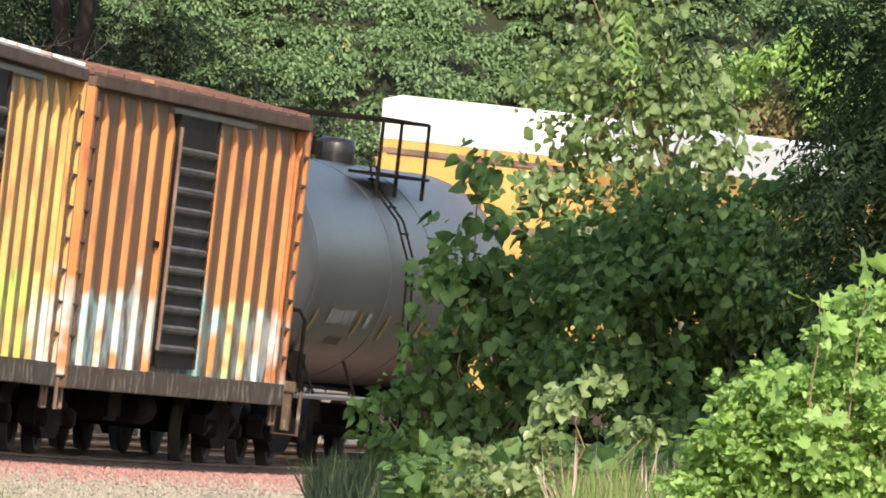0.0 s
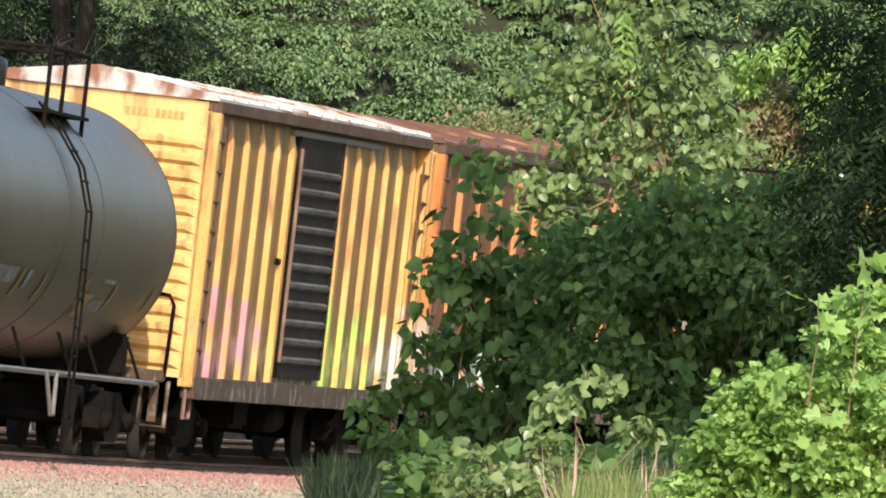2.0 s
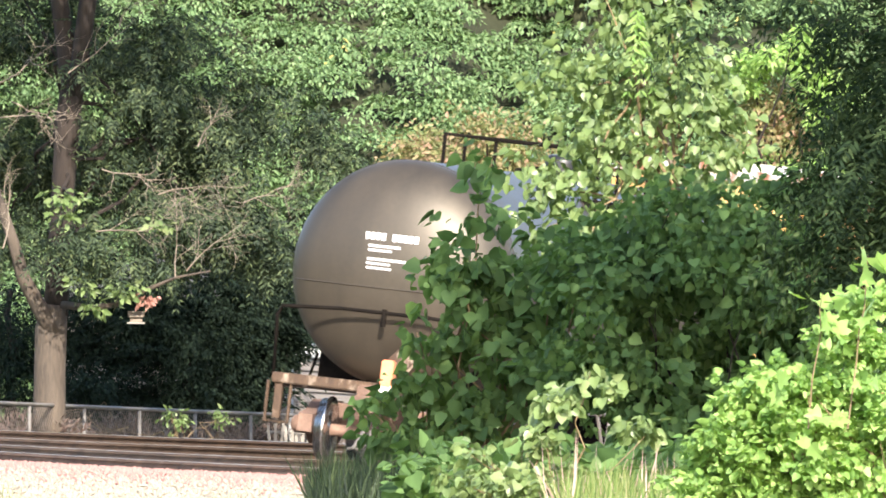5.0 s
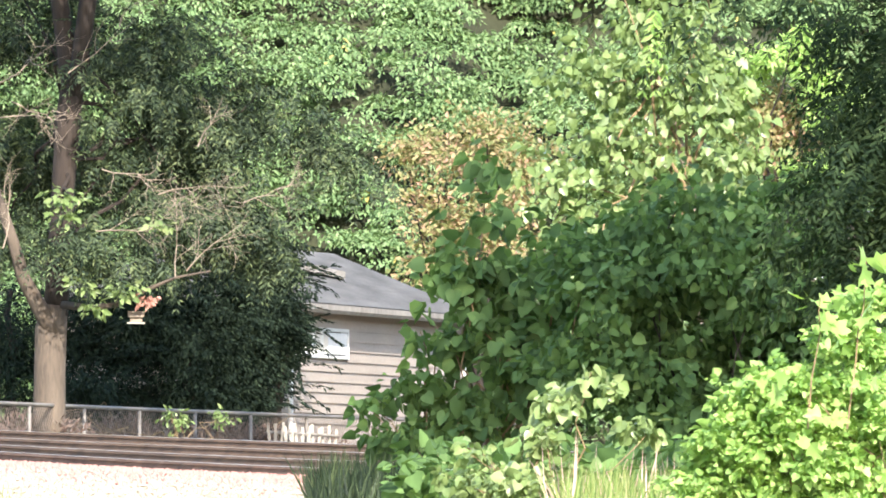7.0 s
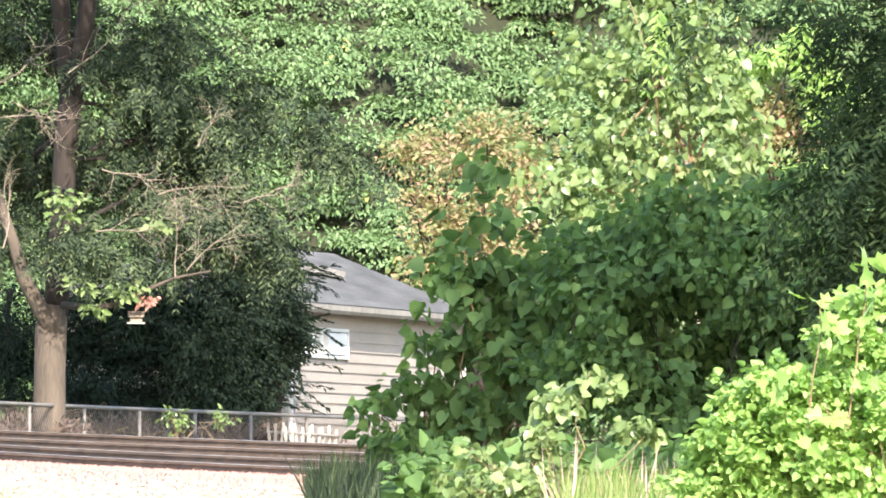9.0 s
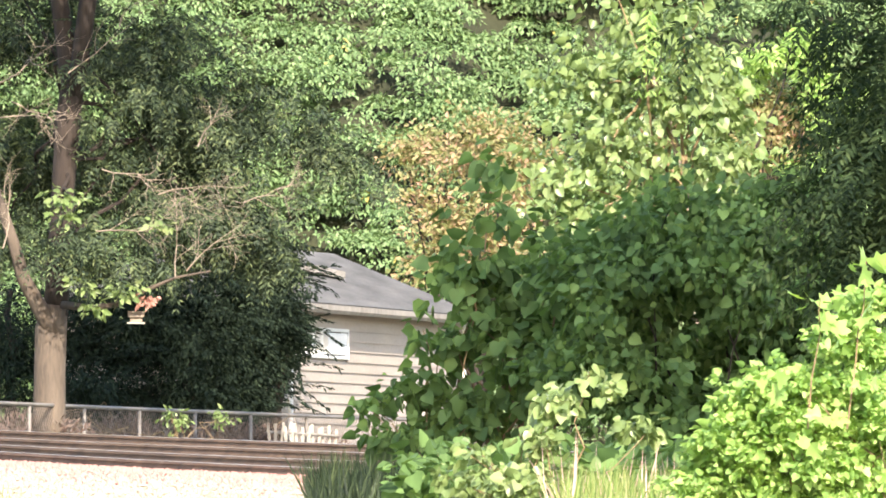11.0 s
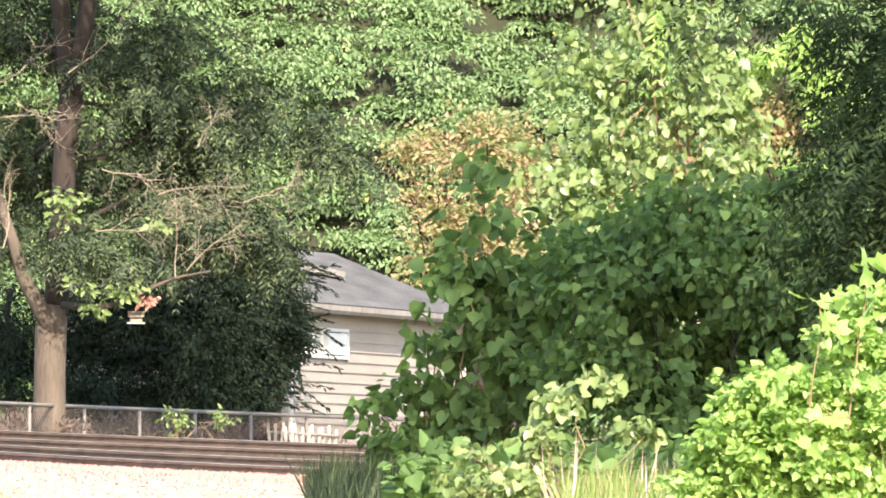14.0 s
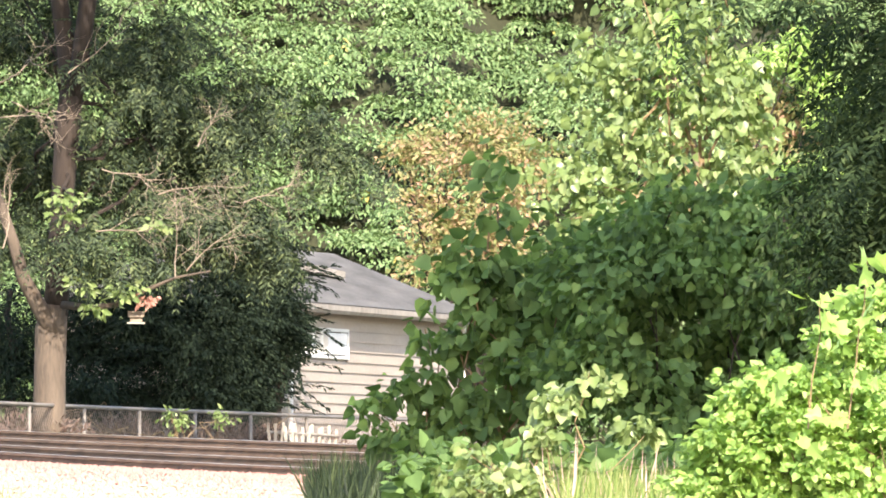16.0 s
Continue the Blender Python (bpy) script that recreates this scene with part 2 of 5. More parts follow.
L_VINE = foliage("vine leaves", [(0.0688, 0.1344, 0.0351), (0.1161, 0.2226, 0.0551), (0.1806, 0.3192, 0.0855), (0.2666, 0.4032, 0.1235)], 0.65, 0.28, gloss=0.2)
L_VINE_YELLOW = foliage("yellowed leaves", [(0.36, 0.38, 0.05), (0.50, 0.45, 0.10)], 0.5, 0.3)
L_RUSSET = foliage("russet seeded leaves", [(0.15, 0.22, 0.05), (0.24, 0.29, 0.07), (0.34, 0.30, 0.10), (0.40, 0.23, 0.12)], 0.6, 0.35)
# wide tone range paints sunlit clusters and a dark inside into the leaves
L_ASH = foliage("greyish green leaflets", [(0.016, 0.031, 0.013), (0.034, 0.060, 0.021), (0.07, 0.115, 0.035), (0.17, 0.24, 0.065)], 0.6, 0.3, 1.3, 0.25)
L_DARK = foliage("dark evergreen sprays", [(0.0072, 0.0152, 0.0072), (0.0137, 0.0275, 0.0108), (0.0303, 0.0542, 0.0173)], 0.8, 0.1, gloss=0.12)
L_POPLAR = foliage("poplar leaves", [(0.088, 0.156, 0.032), (0.144, 0.2418, 0.052), (0.2, 0.3198, 0.072), (0.304, 0.4134, 0.12)], 0.36, 0.38)
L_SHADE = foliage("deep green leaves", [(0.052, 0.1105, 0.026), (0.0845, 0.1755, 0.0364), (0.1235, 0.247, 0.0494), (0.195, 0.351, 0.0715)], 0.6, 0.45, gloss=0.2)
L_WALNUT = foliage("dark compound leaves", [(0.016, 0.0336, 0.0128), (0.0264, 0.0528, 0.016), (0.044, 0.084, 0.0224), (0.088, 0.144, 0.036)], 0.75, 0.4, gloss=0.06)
L_BRIGHT = foliage("fresh green leaves", [(0.1386, 0.2935, 0.0484), (0.2402, 0.4554, 0.0726), (0.3511, 0.587, 0.1089), (0.4805, 0.6882, 0.1936)], 0.5, 0.45)
L_GRASS = foliage("grass blades", [(0.0738, 0.1476, 0.0246), (0.123, 0.2214, 0.0328), (0.2132, 0.2952, 0.0574), (0.3608, 0.3444, 0.1312)], 0.6, 0.3)
L_SCRUB = foliage("dry brown scrub", [(0.07, 0.06, 0.035), (0.12, 0.10, 0.06), (0.20, 0.15, 0.09)], 0.8, 0.2)
L_STRAW = foliage("straw stalks", [(0.36, 0.27, 0.16), (0.52, 0.42, 0.28)], 0.7, 0.2)
L_DRY = foliage("dead orange leaves", [(0.36, 0.20, 0.09), (0.50, 0.30, 0.15)], 0.7, 0.3)


# ---- building blocks ----
def place(name, bm, material, parent=None, label="", m=None):
    me = bpy.data.meshes.new(name)
    bm.to_mesh(me)
    bm.free()
    me.materials.append(material)
    ob = new(name, me)
    if m:
        ob.matrix_basis = m
    if parent:
        ob.parent = parent
    if label:
        ob["label"] = label
    return ob


def part(name, bm, material, parent, label=""):
    return place(name, bm, material, parent, label)


def thing(name, label, category, m=None, group="", kind=""):
    e = new(name)
    e.matrix_basis = m or Matrix()
    return tagged(e, label, category, group, kind)


def box(bm, lo, hi, bevel=0.0, m=None):
    lo, hi = Vector(lo), Vector(hi)
    got = bmesh.ops.create_cube(bm, size=1.0)["verts"]
    bmesh.ops.scale(bm, vec=hi - lo, verts=got)
    bmesh.ops.translate(bm, vec=(lo + hi) / 2, verts=got)
    if bevel:
        edges = list({e for v in got for e in v.link_edges})
        got = bmesh.ops.bevel(bm, geom=edges, offset=bevel, segments=2, affect="EDGES")["verts"]
    if m:
        bmesh.ops.transform(bm, matrix=m, verts=got)
    return bm


def slab(lo, hi, bevel=0.0):
    return box(bmesh.new(), lo, hi, bevel)


def tube(bm, points, radii, sides=8, caps=True):
    """A tapered round bar through points."""
    points = [Vector(p) for p in points]
    if not isinstance(radii, (list, tuple)):
        radii = [radii] * len(points)
    rings = []
    for i, p in enumerate(points):
        d = (points[min(i + 1, len(points) - 1)] - points[max(i - 1, 0)]).normalized()
        a = d.orthogonal().normalized() if i == 0 else (a - a.dot(d) * d).normalized()
        b = d.cross(a)
        rings.append([bm.verts.new(p + radii[i] * (math.cos(q) * a + math.sin(q) * b)) for q in (2 * math.pi * j / sides for j in range(sides))])
    for r, s in zip(rings, rings[1:]):
        for j in range(sides):
            f = bm.faces.new((r[j], r[(j + 1) % sides], s[(j + 1) % sides], s[j]))
            f.smooth = sides > 6
    if caps:
        bm.faces.new(rings[0][::-1])
        bm.faces.new(rings[-1])
    return bm


def lathe(bm, profile, axis_m, sides=32):
    """Turns (along, radius) pairs round the local x axis of axis_m."""
    rings = []
    for along, r in profile:
        rings.append([bm.verts.new(axis_m @ Vector((along, r * math.cos(q), r * math.sin(q)))) for q in (2 * math.pi * j / sides for j in range(sides))])
    for r, s in zip(rings, rings[1:]):
        for j in range(sides):
            bm.faces.new((r[j], s[j], s[(j + 1) % sides], r[(j + 1) % sides])).smooth = True
    bm.faces.new(rings[0])
    bm.faces.new(rings[-1][::-1])
    return bm


def extrude_x(bm, section, x0, x1):
    """A prism with the (y, z) section, from x0 to x1."""
    a = [bm.verts.new((x0, y, z)) for y, z in section]
    b = [bm.verts.new((x1, y, z)) for y, z in section]
    n = len(section)
    for i in range(n):
        bm.faces.new((a[i], a[(i + 1) % n], b[(i + 1) % n], b[i]))
    bm.faces.new(a[::-1])
    bm.faces.new(b)
    bmesh.ops.recalc_face_normals(bm, faces=bm.faces)
    return bm


# leaf blades: outline halves on both sides of a folded midrib, length 1 along y
BLADES = {
    "heart": ([(0, 0, 0), (0, 1, -0.08), (0.30, -0.04, 0.10), (0.50, 0.22, 0.14), (0.34, 0.62, 0.08), (-0.30, -0.04, 0.10), (-0.50, 0.22, 0.14), (-0.34, 0.62, 0.08)],
              [(0, 2, 3, 4, 1), (0, 1, 7, 6, 5)]),
    "lobed": ([(0, 0, 0), (0, 1, -0.10), (0.28, 0.02, 0.06), (0.56, 0.20, 0.10), (0.30, 0.42, 0.04), (0.42, 0.76, 0.05), (0.16, 0.70, 0.0),
               (-0.28, 0.02, 0.06), (-0.56, 0.20, 0.10), (-0.30, 0.42, 0.04), (-0.42, 0.76, 0.05), (-0.16, 0.70, 0.0)],
              [(0, 2, 3, 4), (0, 4, 5, 6), (0, 6, 1), (0, 9, 8, 7), (0, 11, 10, 9), (0, 1, 11)]),
    "oval": ([(0, 0, 0), (0, 1, -0.10), (0.26, 0.36, 0.07), (0.17, 0.76, 0.03), (-0.26, 0.36, 0.07), (-0.17, 0.76, 0.03)],
             [(0, 2, 3, 1), (0, 1, 5, 4)]),
    "leaflet": ([(0, 0, 0), (0, 1, -0.12), (0.25, 0.42, 0.07), (-0.25, 0.42, 0.07)], [(0, 2, 1), (0, 1, 3)]),
    "lance": ([(0, 0, 0), (0, 1, -0.12), (0.15, 0.4, 0.04), (-0.15, 0.4, 0.04)], [(0, 2, 1), (0, 1, 3)]),
    "blade": ([(-0.014, 0, 0), (0.014, 0, 0), (0.011, 0.55, 0.03), (-0.011, 0.55, 0.03), (0.0, 1.0, 0.16)], [(0, 1, 2, 3), (3, 2, 4)]),
}


def blades(name, spots, tips, faces_to, sizes, shape, material, parent=None, label=""):
    """One mesh of many leaves: spots (n,3), the way each points, the way its upper side faces, its length."""
    verts, faces = BLADES[shape]
    base = np.array(verts, float)
    p, v, n = (np.asarray(a, float) for a in (spots, tips, faces_to))
    v /= np.linalg.norm(v, axis=1)[:, None] + 1e-9
    u = np.cross(v, n)
    u /= np.linalg.norm(u, axis=1)[:, None] + 1e-9
    w = np.cross(u, v)
    s = np.asarray(sizes, float)[:, None, None]
    co = p[:, None] + s * (base[None, :, :1] * u[:, None] + base[None, :, 1:2] * v[:, None] + base[None, :, 2:] * w[:, None])
    count, k = len(p), len(base)
    loops = np.concatenate([np.array(f) for f in faces])
    lens = np.array([len(f) for f in faces])
    all_loops = (loops[None] + k * np.arange(count)[:, None]).ravel()
    starts = (np.concatenate([[0], np.cumsum(lens)[:-1]])[None] + len(loops) * np.arange(count)[:, None]).ravel()
    me = bpy.data.meshes.new(name)
    me.vertices.add(count * k)
    me.vertices.foreach_set("co", co.ravel())
    me.loops.add(len(all_loops))
    me.loops.foreach_set("vertex_index", all_loops.astype(np.int32))
    me.polygons.add(len(starts))
    me.polygons.foreach_set("loop_start", starts.astype(np.int32))
    me.update(calc_edges=True)
    me.materials.append(material)
    ob = new(name, me)
    if parent:
        ob.parent = parent
    if label:
        ob["label"] = label
    return ob


def unit(rng, n):
    a = rng.normal(size=(n, 3))
    return a / np.linalg.norm(a, axis=1)[:, None]


def in_lumps(rng, lumps, n, shell=0.5):
    """n places in ellipsoids ((x, y, z), (rx, ry, rz)), thicker towards the outside, and the way outwards."""
    weight = np.array([r[0] * r[2] for c, r in lumps])
    pick = rng.choice(len(lumps), n, p=weight / weight.sum())
    c = np.array([l[0] for l in lumps])[pick]
    r = np.array([l[1] for l in lumps])[pick]
    d = unit(rng, n)
    q = rng.random(n)[:, None] ** (1 - shell)
    return c + d * r * q, d


def clumped(rng, lumps, clumps, each, size):
    """Places gathered in uneven clumps inside the lumps, with gaps between the clumps, and the way outwards."""
    c, d = in_lumps(rng, lumps, clumps, 0.25)
    r = size * (0.5 + rng.random((clumps, 1)))
    off = unit(rng, clumps * each) * rng.random((clumps * each, 1)) ** 0.5 * np.repeat(r, each, 0) * np.array([1.25, 1, 0.7])
    return np.repeat(c, each, 0) + off, 0.5 * np.repeat(d, each, 0) + off / size


def fronds(rng, foots, ways, pairs, length, leaflet):
    """Compound leaves: pairs of leaflets along drooping stalks. Places, tips, upper sides, lengths."""
    n = len(foots)
    ways = ways / (np.linalg.norm(ways, axis=1)[:, None] + 1e-9)
    side = np.cross(ways, [0, 0, 1.0] + 0.4 * rng.normal(size=(n, 3)))
    side /= np.linalg.norm(side, axis=1)[:, None] + 1e-9
    q = np.repeat((np.arange(pairs) + 0.6) / pairs, 2)[None, :, None]
    hand = np.tile([1.0, -1.0], pairs)[None, :, None]
    long = (length * (0.6 + 0.7 * rng.random(n)))[:, None, None]
    p = foots[:, None] + ways[:, None] * q * long + np.array([0, 0, -0.35]) * q ** 2 * long
    tips = side[:, None] * hand + ways[:, None] * (0.3 + 0.6 * q) + np.array([0, 0, -0.35]) + 0.15 * rng.normal(size=(n, 2 * pairs, 3))
    up = np.cross(side, ways)[:, None] * np.where(np.cross(side, ways)[:, None, 2:] < 0, -1, 1) + 0.25 * rng.normal(size=(n, 2 * pairs, 3))
    s = leaflet * (1.05 - 0.4 * q[..., 0]) * (0.8 + 0.4 * rng.random((n, 2 * pairs)))
    return p.reshape(-1, 3), tips.reshape(-1, 3), up.reshape(-1, 3), s.ravel()


def sprays(rng, centres, out, leaves_each, spread, size, droop=0.5, lay=0.6):
    """Leaves in sprays round centres: places, tips, upper sides, lengths."""
    n = len(centres)
    k = leaves_each
    off = unit(rng, n * k) * (spread * rng.random((n * k, 1)) ** 0.5) * np.array([1, 1, 0.55])
    p = np.repeat(centres, k, 0) + off
    o = np.repeat(out, k, 0)
    tips = off / (spread + 1e-9) + 0.5 * o + unit(rng, n * k) * 0.5 + np.array([0, 0, -droop])
    up = np.array([0, 0, lay]) + o * 0.7 + unit(rng, n * k) * 0.95
    s = size * (0.5 + 0.95 * rng.random(n * k) ** 1.3)
    return p, tips, up, s


def bough(rng, bm, a, b, r0, r1, wiggle=0.06, steps=6, sides=6):
    """A bent, tapered limb from a to b. Returns its points."""
    a, b = Vector(a), Vector(b)
    length = (b - a).length
    pts, rad = [], []
    for i in range(steps + 1):
        q = i / steps
        bend = Vector(rng.normal(size=3)) * wiggle * length * math.sin(math.pi * q) * 0.5
        pts.append(a.lerp(b, q) + bend + Vector((0, 0, 0.05 * length * math.sin(math.pi * q))))
        rad.append(r0 + (r1 - r0) * q)
    tube(bm, pts, rad, sides)
    return pts


def twigs(rng, bm, start, way, length, radius, depth):
    """A bare, forking twig."""
    way = Vector(way).normalized()
    pts = [Vector(start)]
    for i in range(4):
        way = (way + Vector(rng.normal(size=3)) * 0.18).normalized()
        pts.append(pts[-1] + way * length / 4)
    tube(bm, pts, [radius * (1 - 0.17 * i) for i in range(5)], 5)
    if depth:
        for at in (1, 2, 3, 4):
            for _ in range(1 + (at > 2)):
                side = (way + Vector(rng.normal(size=3)) * 0.75).normalized()
                twigs(rng, bm, pts[at], side, length * (0.45 + 0.3 * rng.random()), radius * 0.5, depth - 1)


# ---- the line of the track ----
HEAD, CURVE, START, RISE, LEAN = 0.15222, 0.00335, Vector((-4.4207, 171.607, 2.6625)), -0.00284, 0.11325
TANGENT = -16.0


def along(u):
    """The middle of the track u metres along it: place and heading; straight before the curve."""
    q = max(u, TANGENT)
    a = HEAD + CURVE * q
    x = START.x + (math.cos(HEAD) - math.cos(a)) / CURVE
    y = START.y + (math.sin(a) - math.sin(HEAD)) / CURVE
    x, y = x + (u - q) * math.sin(a), y + (u - q) * math.cos(a)
    return Vector((x, y, START.z + RISE * u)), a


def beside(u, w, h=0.0, lean=LEAN):
    """w metres to the right of the track's middle and h above it, in its leaning plane."""
    c, a = along(u)
    side = w * math.cos(lean) + h * math.sin(lean)
    return c + Vector((math.cos(a) * side, -math.sin(a) * side, h * math.cos(lean) - w * math.sin(lean)))


def rails_pose(u):
    c, a = along(u)
    return Matrix.Translation(c) @ Matrix.Rotation(math.pi / 2 - a, 4, "Z") @ Matrix.Rotation(LEAN, 4, "X")


def car_pose(u, half):
    """A car whose middle is at u, resting on trucks half metres before and behind it."""
    a, b = along(u - half)[0], along(u + half)[0]
    d = b - a
    return Matrix.Translation((a + b) / 2) @ Matrix.Rotation(math.atan2(d.y, d.x), 4, "Z") @ Matrix.Rotation(-math.atan2(d.z, d.xy.length), 4, "Y") @ Matrix.Rotation(LEAN, 4, "X")


def track_side(x, y):
    """Metres to the right of the track's middle, and along it."""
    a0 = HEAD + CURVE * TANGENT
    c = along(TANGENT)[0]
    du = (x - c.x) * math.sin(a0) + (y - c.y) * math.cos(a0)
    if du < 0:
        return (x - c.x) * math.cos(a0) - (y - c.y) * math.sin(a0), TANGENT + du
    cx, cy = START.x + math.cos(HEAD) / CURVE, START.y - math.sin(HEAD) / CURVE
    dx, dy = cx - x, cy - y
    return 1 / CURVE - math.hypot(dx, dy), (math.atan2(dy, dx) * -1 - HEAD) / CURVE


def ease(a, b, q):
    q = min(max((q - a) / (b - a), 0), 1)
    return q * q * (3 - 2 * q)


def ground_z(x, y):
    w, u = track_side(x, y)
    u = min(max(u, -180), 90)
    bed = START.z + RISE * u - 0.42
    if w > 0:
        lane = bed - 0.12 * min(w, 1.9) - 0.45 * ease(1.7, 3.2, w)
        near = 0.0 + 1.25 * ease(2, 55, y) + 0.35 * ease(40, 130, y) if y > 0 else 0.0
        return lane + (near - lane) * ease(3.5, 26, w)
    yard = bed + 0.5 * ease(0, 5.5, -w) - 0.35 * ease(5.5, 9, -w)
    hill = 26 * ease(66, 110, -w) + 10 * ease(100, 190, -w)
    return yard + hill + 0.25 * noise.noise((x * 0.07, y * 0.07, 0)) * ease(9, 20, -w)


# ---- ground and track ----
def build_ground():
    xs = sorted({*np.round(np.arange(-16, 20.1, 0.8), 2), *(-16 - 1.6 * 1.35 ** i for i in range(1, 23)), *(20 + 1.6 * 1.35 ** i for i in range(1, 23))})
    ys = sorted({*np.round(np.arange(0, 300, 1.5), 2), *(-1.6 * 1.4 ** i for i in range(0, 20)), *(300 + 2 * 1.35 ** i for i in range(0, 22))})
    bm = bmesh.new()
    rows = [[bm.verts.new((x, y, ground_z(x, y))) for x in xs] for y in ys]
    for r, s in zip(rows, rows[1:]):
        for i in range(len(xs) - 1):
            bm.faces.new((r[i], r[i + 1], s[i + 1], s[i])).smooth = True
    tagged(place("ground", bm, M_EARTH), "weedy earth beside the railway, rising to a hill", "ground", kind="structure")


def ribbon(name, section, u0, u1, step, material, closed=False):
    """Sweeps a (w, h) section along the track."""
    bm = bmesh.new()
    rings = []
    u = u0
    while u <= u1 + 1e-6:
        rings.append([bm.verts.new(beside(u, w, h)) for w, h in section])
        u += step
    n = len(section)
    for r, s in zip(rings, rings[1:]):
        for i in range(n if closed else n - 1):
            f = bm.faces.new((r[i], r[(i + 1) % n], s[(i + 1) % n], s[i]))
            f.smooth = False
    bmesh.ops.recalc_face_normals(bm, faces=bm.faces)
    return place(name, bm, material)


def rail_section(w, h):
    return [(w - 0.07, h - 0.17), (w + 0.07, h - 0.17), (w + 0.07, h - 0.15), (w + 0.012, h - 0.13), (w + 0.012, h - 0.045), (w + 0.036, h - 0.035),
            (w + 0.036, h - 0.004), (w - 0.036, h - 0.004), (w - 0.036, h - 0.035), (w - 0.012, h - 0.045), (w - 0.012, h - 0.13), (w - 0.07, h - 0.15)]


TRACKS = (("near", 0.0, 0.0), ("far", -4.35, -0.09))


def build_track():
    rng = np.random.default_rng(3)
    bed = [(-7.2, -1.0), (-6.6, -0.46), (-5.9, -0.42), (-2.9, -0.38), (-2.2, -0.34), (-1.45, -0.17), (-0.85, -0.15), (-0.84, -0.19), (0.84, -0.19), (0.85, -0.125), (1.42, -0.125), (1.75, -0.25), (3.3, -1.05), (3.6, -1.4)]
    tagged(ribbon("ballast_bed", bed, -150, 110, 2.0, M_BALLAST), "pale crushed stone railway ballast bed", "ballast", kind="structure")
    tagged(ribbon("ballast_edge", [(0.86, -0.119), (1.42, -0.119), (1.70, -0.225)], -150, 110, 2.0, M_BALLAST_PINK), "reddish dusty ballast shoulder", "ballast", kind="structure")
    for label, w0, h0 in TRACKS:
        tagged(ribbon("track_bed", [(w0 - 0.80, h0 - 0.145), (w0 + 0.72, h0 - 0.145)], -150, 110, 2.0, M_DARK_BED), "dark stone between the rails", "ballast", kind="structure")
        for w in (w0 - 0.7535, w0 + 0.7535):
            rail = tagged(ribbon("rail", rail_section(w, h0), -150, 110, 2.0, M_RAIL, True), "rusty steel rail with a worn running head", "rail", "rails", "structure")
            head = ribbon("running_surface", [(w - 0.034, h0 - 0.002), (w - 0.02, h0), (w + 0.02, h0), (w + 0.034, h0 - 0.002)], -150, 110, 2.0, M_RAIL_TOP)
            head.parent = rail
    tagged(ribbon("middle_bed", [(-2.9, -0.372), (-2.2, -0.332), (-1.45, -0.162), (-0.86, -0.142)], -150, 110, 2.0, M_DARK_BED), "dark stone between the two tracks", "ballast", kind="structure")
    # sleepers
    bm = slab((-0.11, -1.28, -0.31), (0.11, 1.28, -0.13), 0.012)
    tie = tagged(place("sleeper", bm, M_TIE), "dark creosoted timber railway sleeper", "sleeper", "sleepers", "structure")
    first = True
    for label, w0, h0 in TRACKS:
        for i in range(130):
            u = -18 + i * 0.56
            m = rails_pose(u) @ Matrix.Translation((rng.normal() * 0.02, -w0 + rng.normal() * 0.02, h0)) @ Matrix.Rotation(rng.normal() * 0.01, 4, "Z")
            if first:
                tie.matrix_basis, first = m, False
            else:
                copy_thing(tie, m)
    # loose stones on the slope
    count = 34000
    bm = bmesh.new()
    bmesh.ops.create_icosphere(bm, subdivisions=1, radius=1)
    tri = np.array([[v.co[:] for v in f.verts] for f in bm.faces])
    bm.free()
    u = rng.random(count) * 60 - 22
    w = 0.95 + rng.random(count) * 2.5
    h = np.interp(w, [0.9, 1.42, 1.75, 3.3, 3.6], [-0.115, -0.115, -0.24, -1.05, -1.4])
    spots = np.array([beside(a, b, c)[:] for a, b, c in zip(u, w, h)])
    r = 0.018 + 0.03 * rng.random((count, 1, 1, 1))
    squash = 0.6 + 0.5 * rng.random((count, 1, 1, 3))
    # eight-sided stones keep the heap light
    octa = np.array([[1, 0, 0], [-1, 0, 0], [0, 1, 0], [0, -1, 0], [0, 0, 1], [0, 0, -1]], float)
    idx = np.array([[0, 2, 4], [2, 1, 4], [1, 3, 4], [3, 0, 4], [2, 0, 5], [1, 2, 5], [3, 1, 5], [0, 3, 5]])
    a = rng.random((count, 1)) * 6.283
    ox = octa[None, :, 0] * np.cos(a) - octa[None, :, 1] * np.sin(a)
    oy = octa[None, :, 0] * np.sin(a) + octa[None, :, 1] * np.cos(a)
    pts = np.stack([ox, oy, np.repeat(octa[None, :, 2], count, 0)], -1) * squash[:, 0] * r[:, 0] + spots[:, None]
    me = bpy.data.meshes.new("loose_ballast")
    me.from_pydata(pts.reshape(-1, 3).tolist(), [], (idx[None] + 6 * np.arange(count)[:, None, None]).reshape(-1, 3).tolist())
    me.materials.append(M_BALLAST)
    me.materials.append(M_BALLAST_PINK)
    rosy = np.repeat(w < 1.45 + 0.4 * rng.random(count), 8)
    me.polygons.foreach_set("material_index", rosy.astype(np.int32))
    tagged(new("loose_ballast", me), "loose angular pale ballast stones", "ballast", kind="stuff")


# ---- rolling stock: x forward, y to the left, z up from the rail head ----
WHEELSETS, CARS = [], []


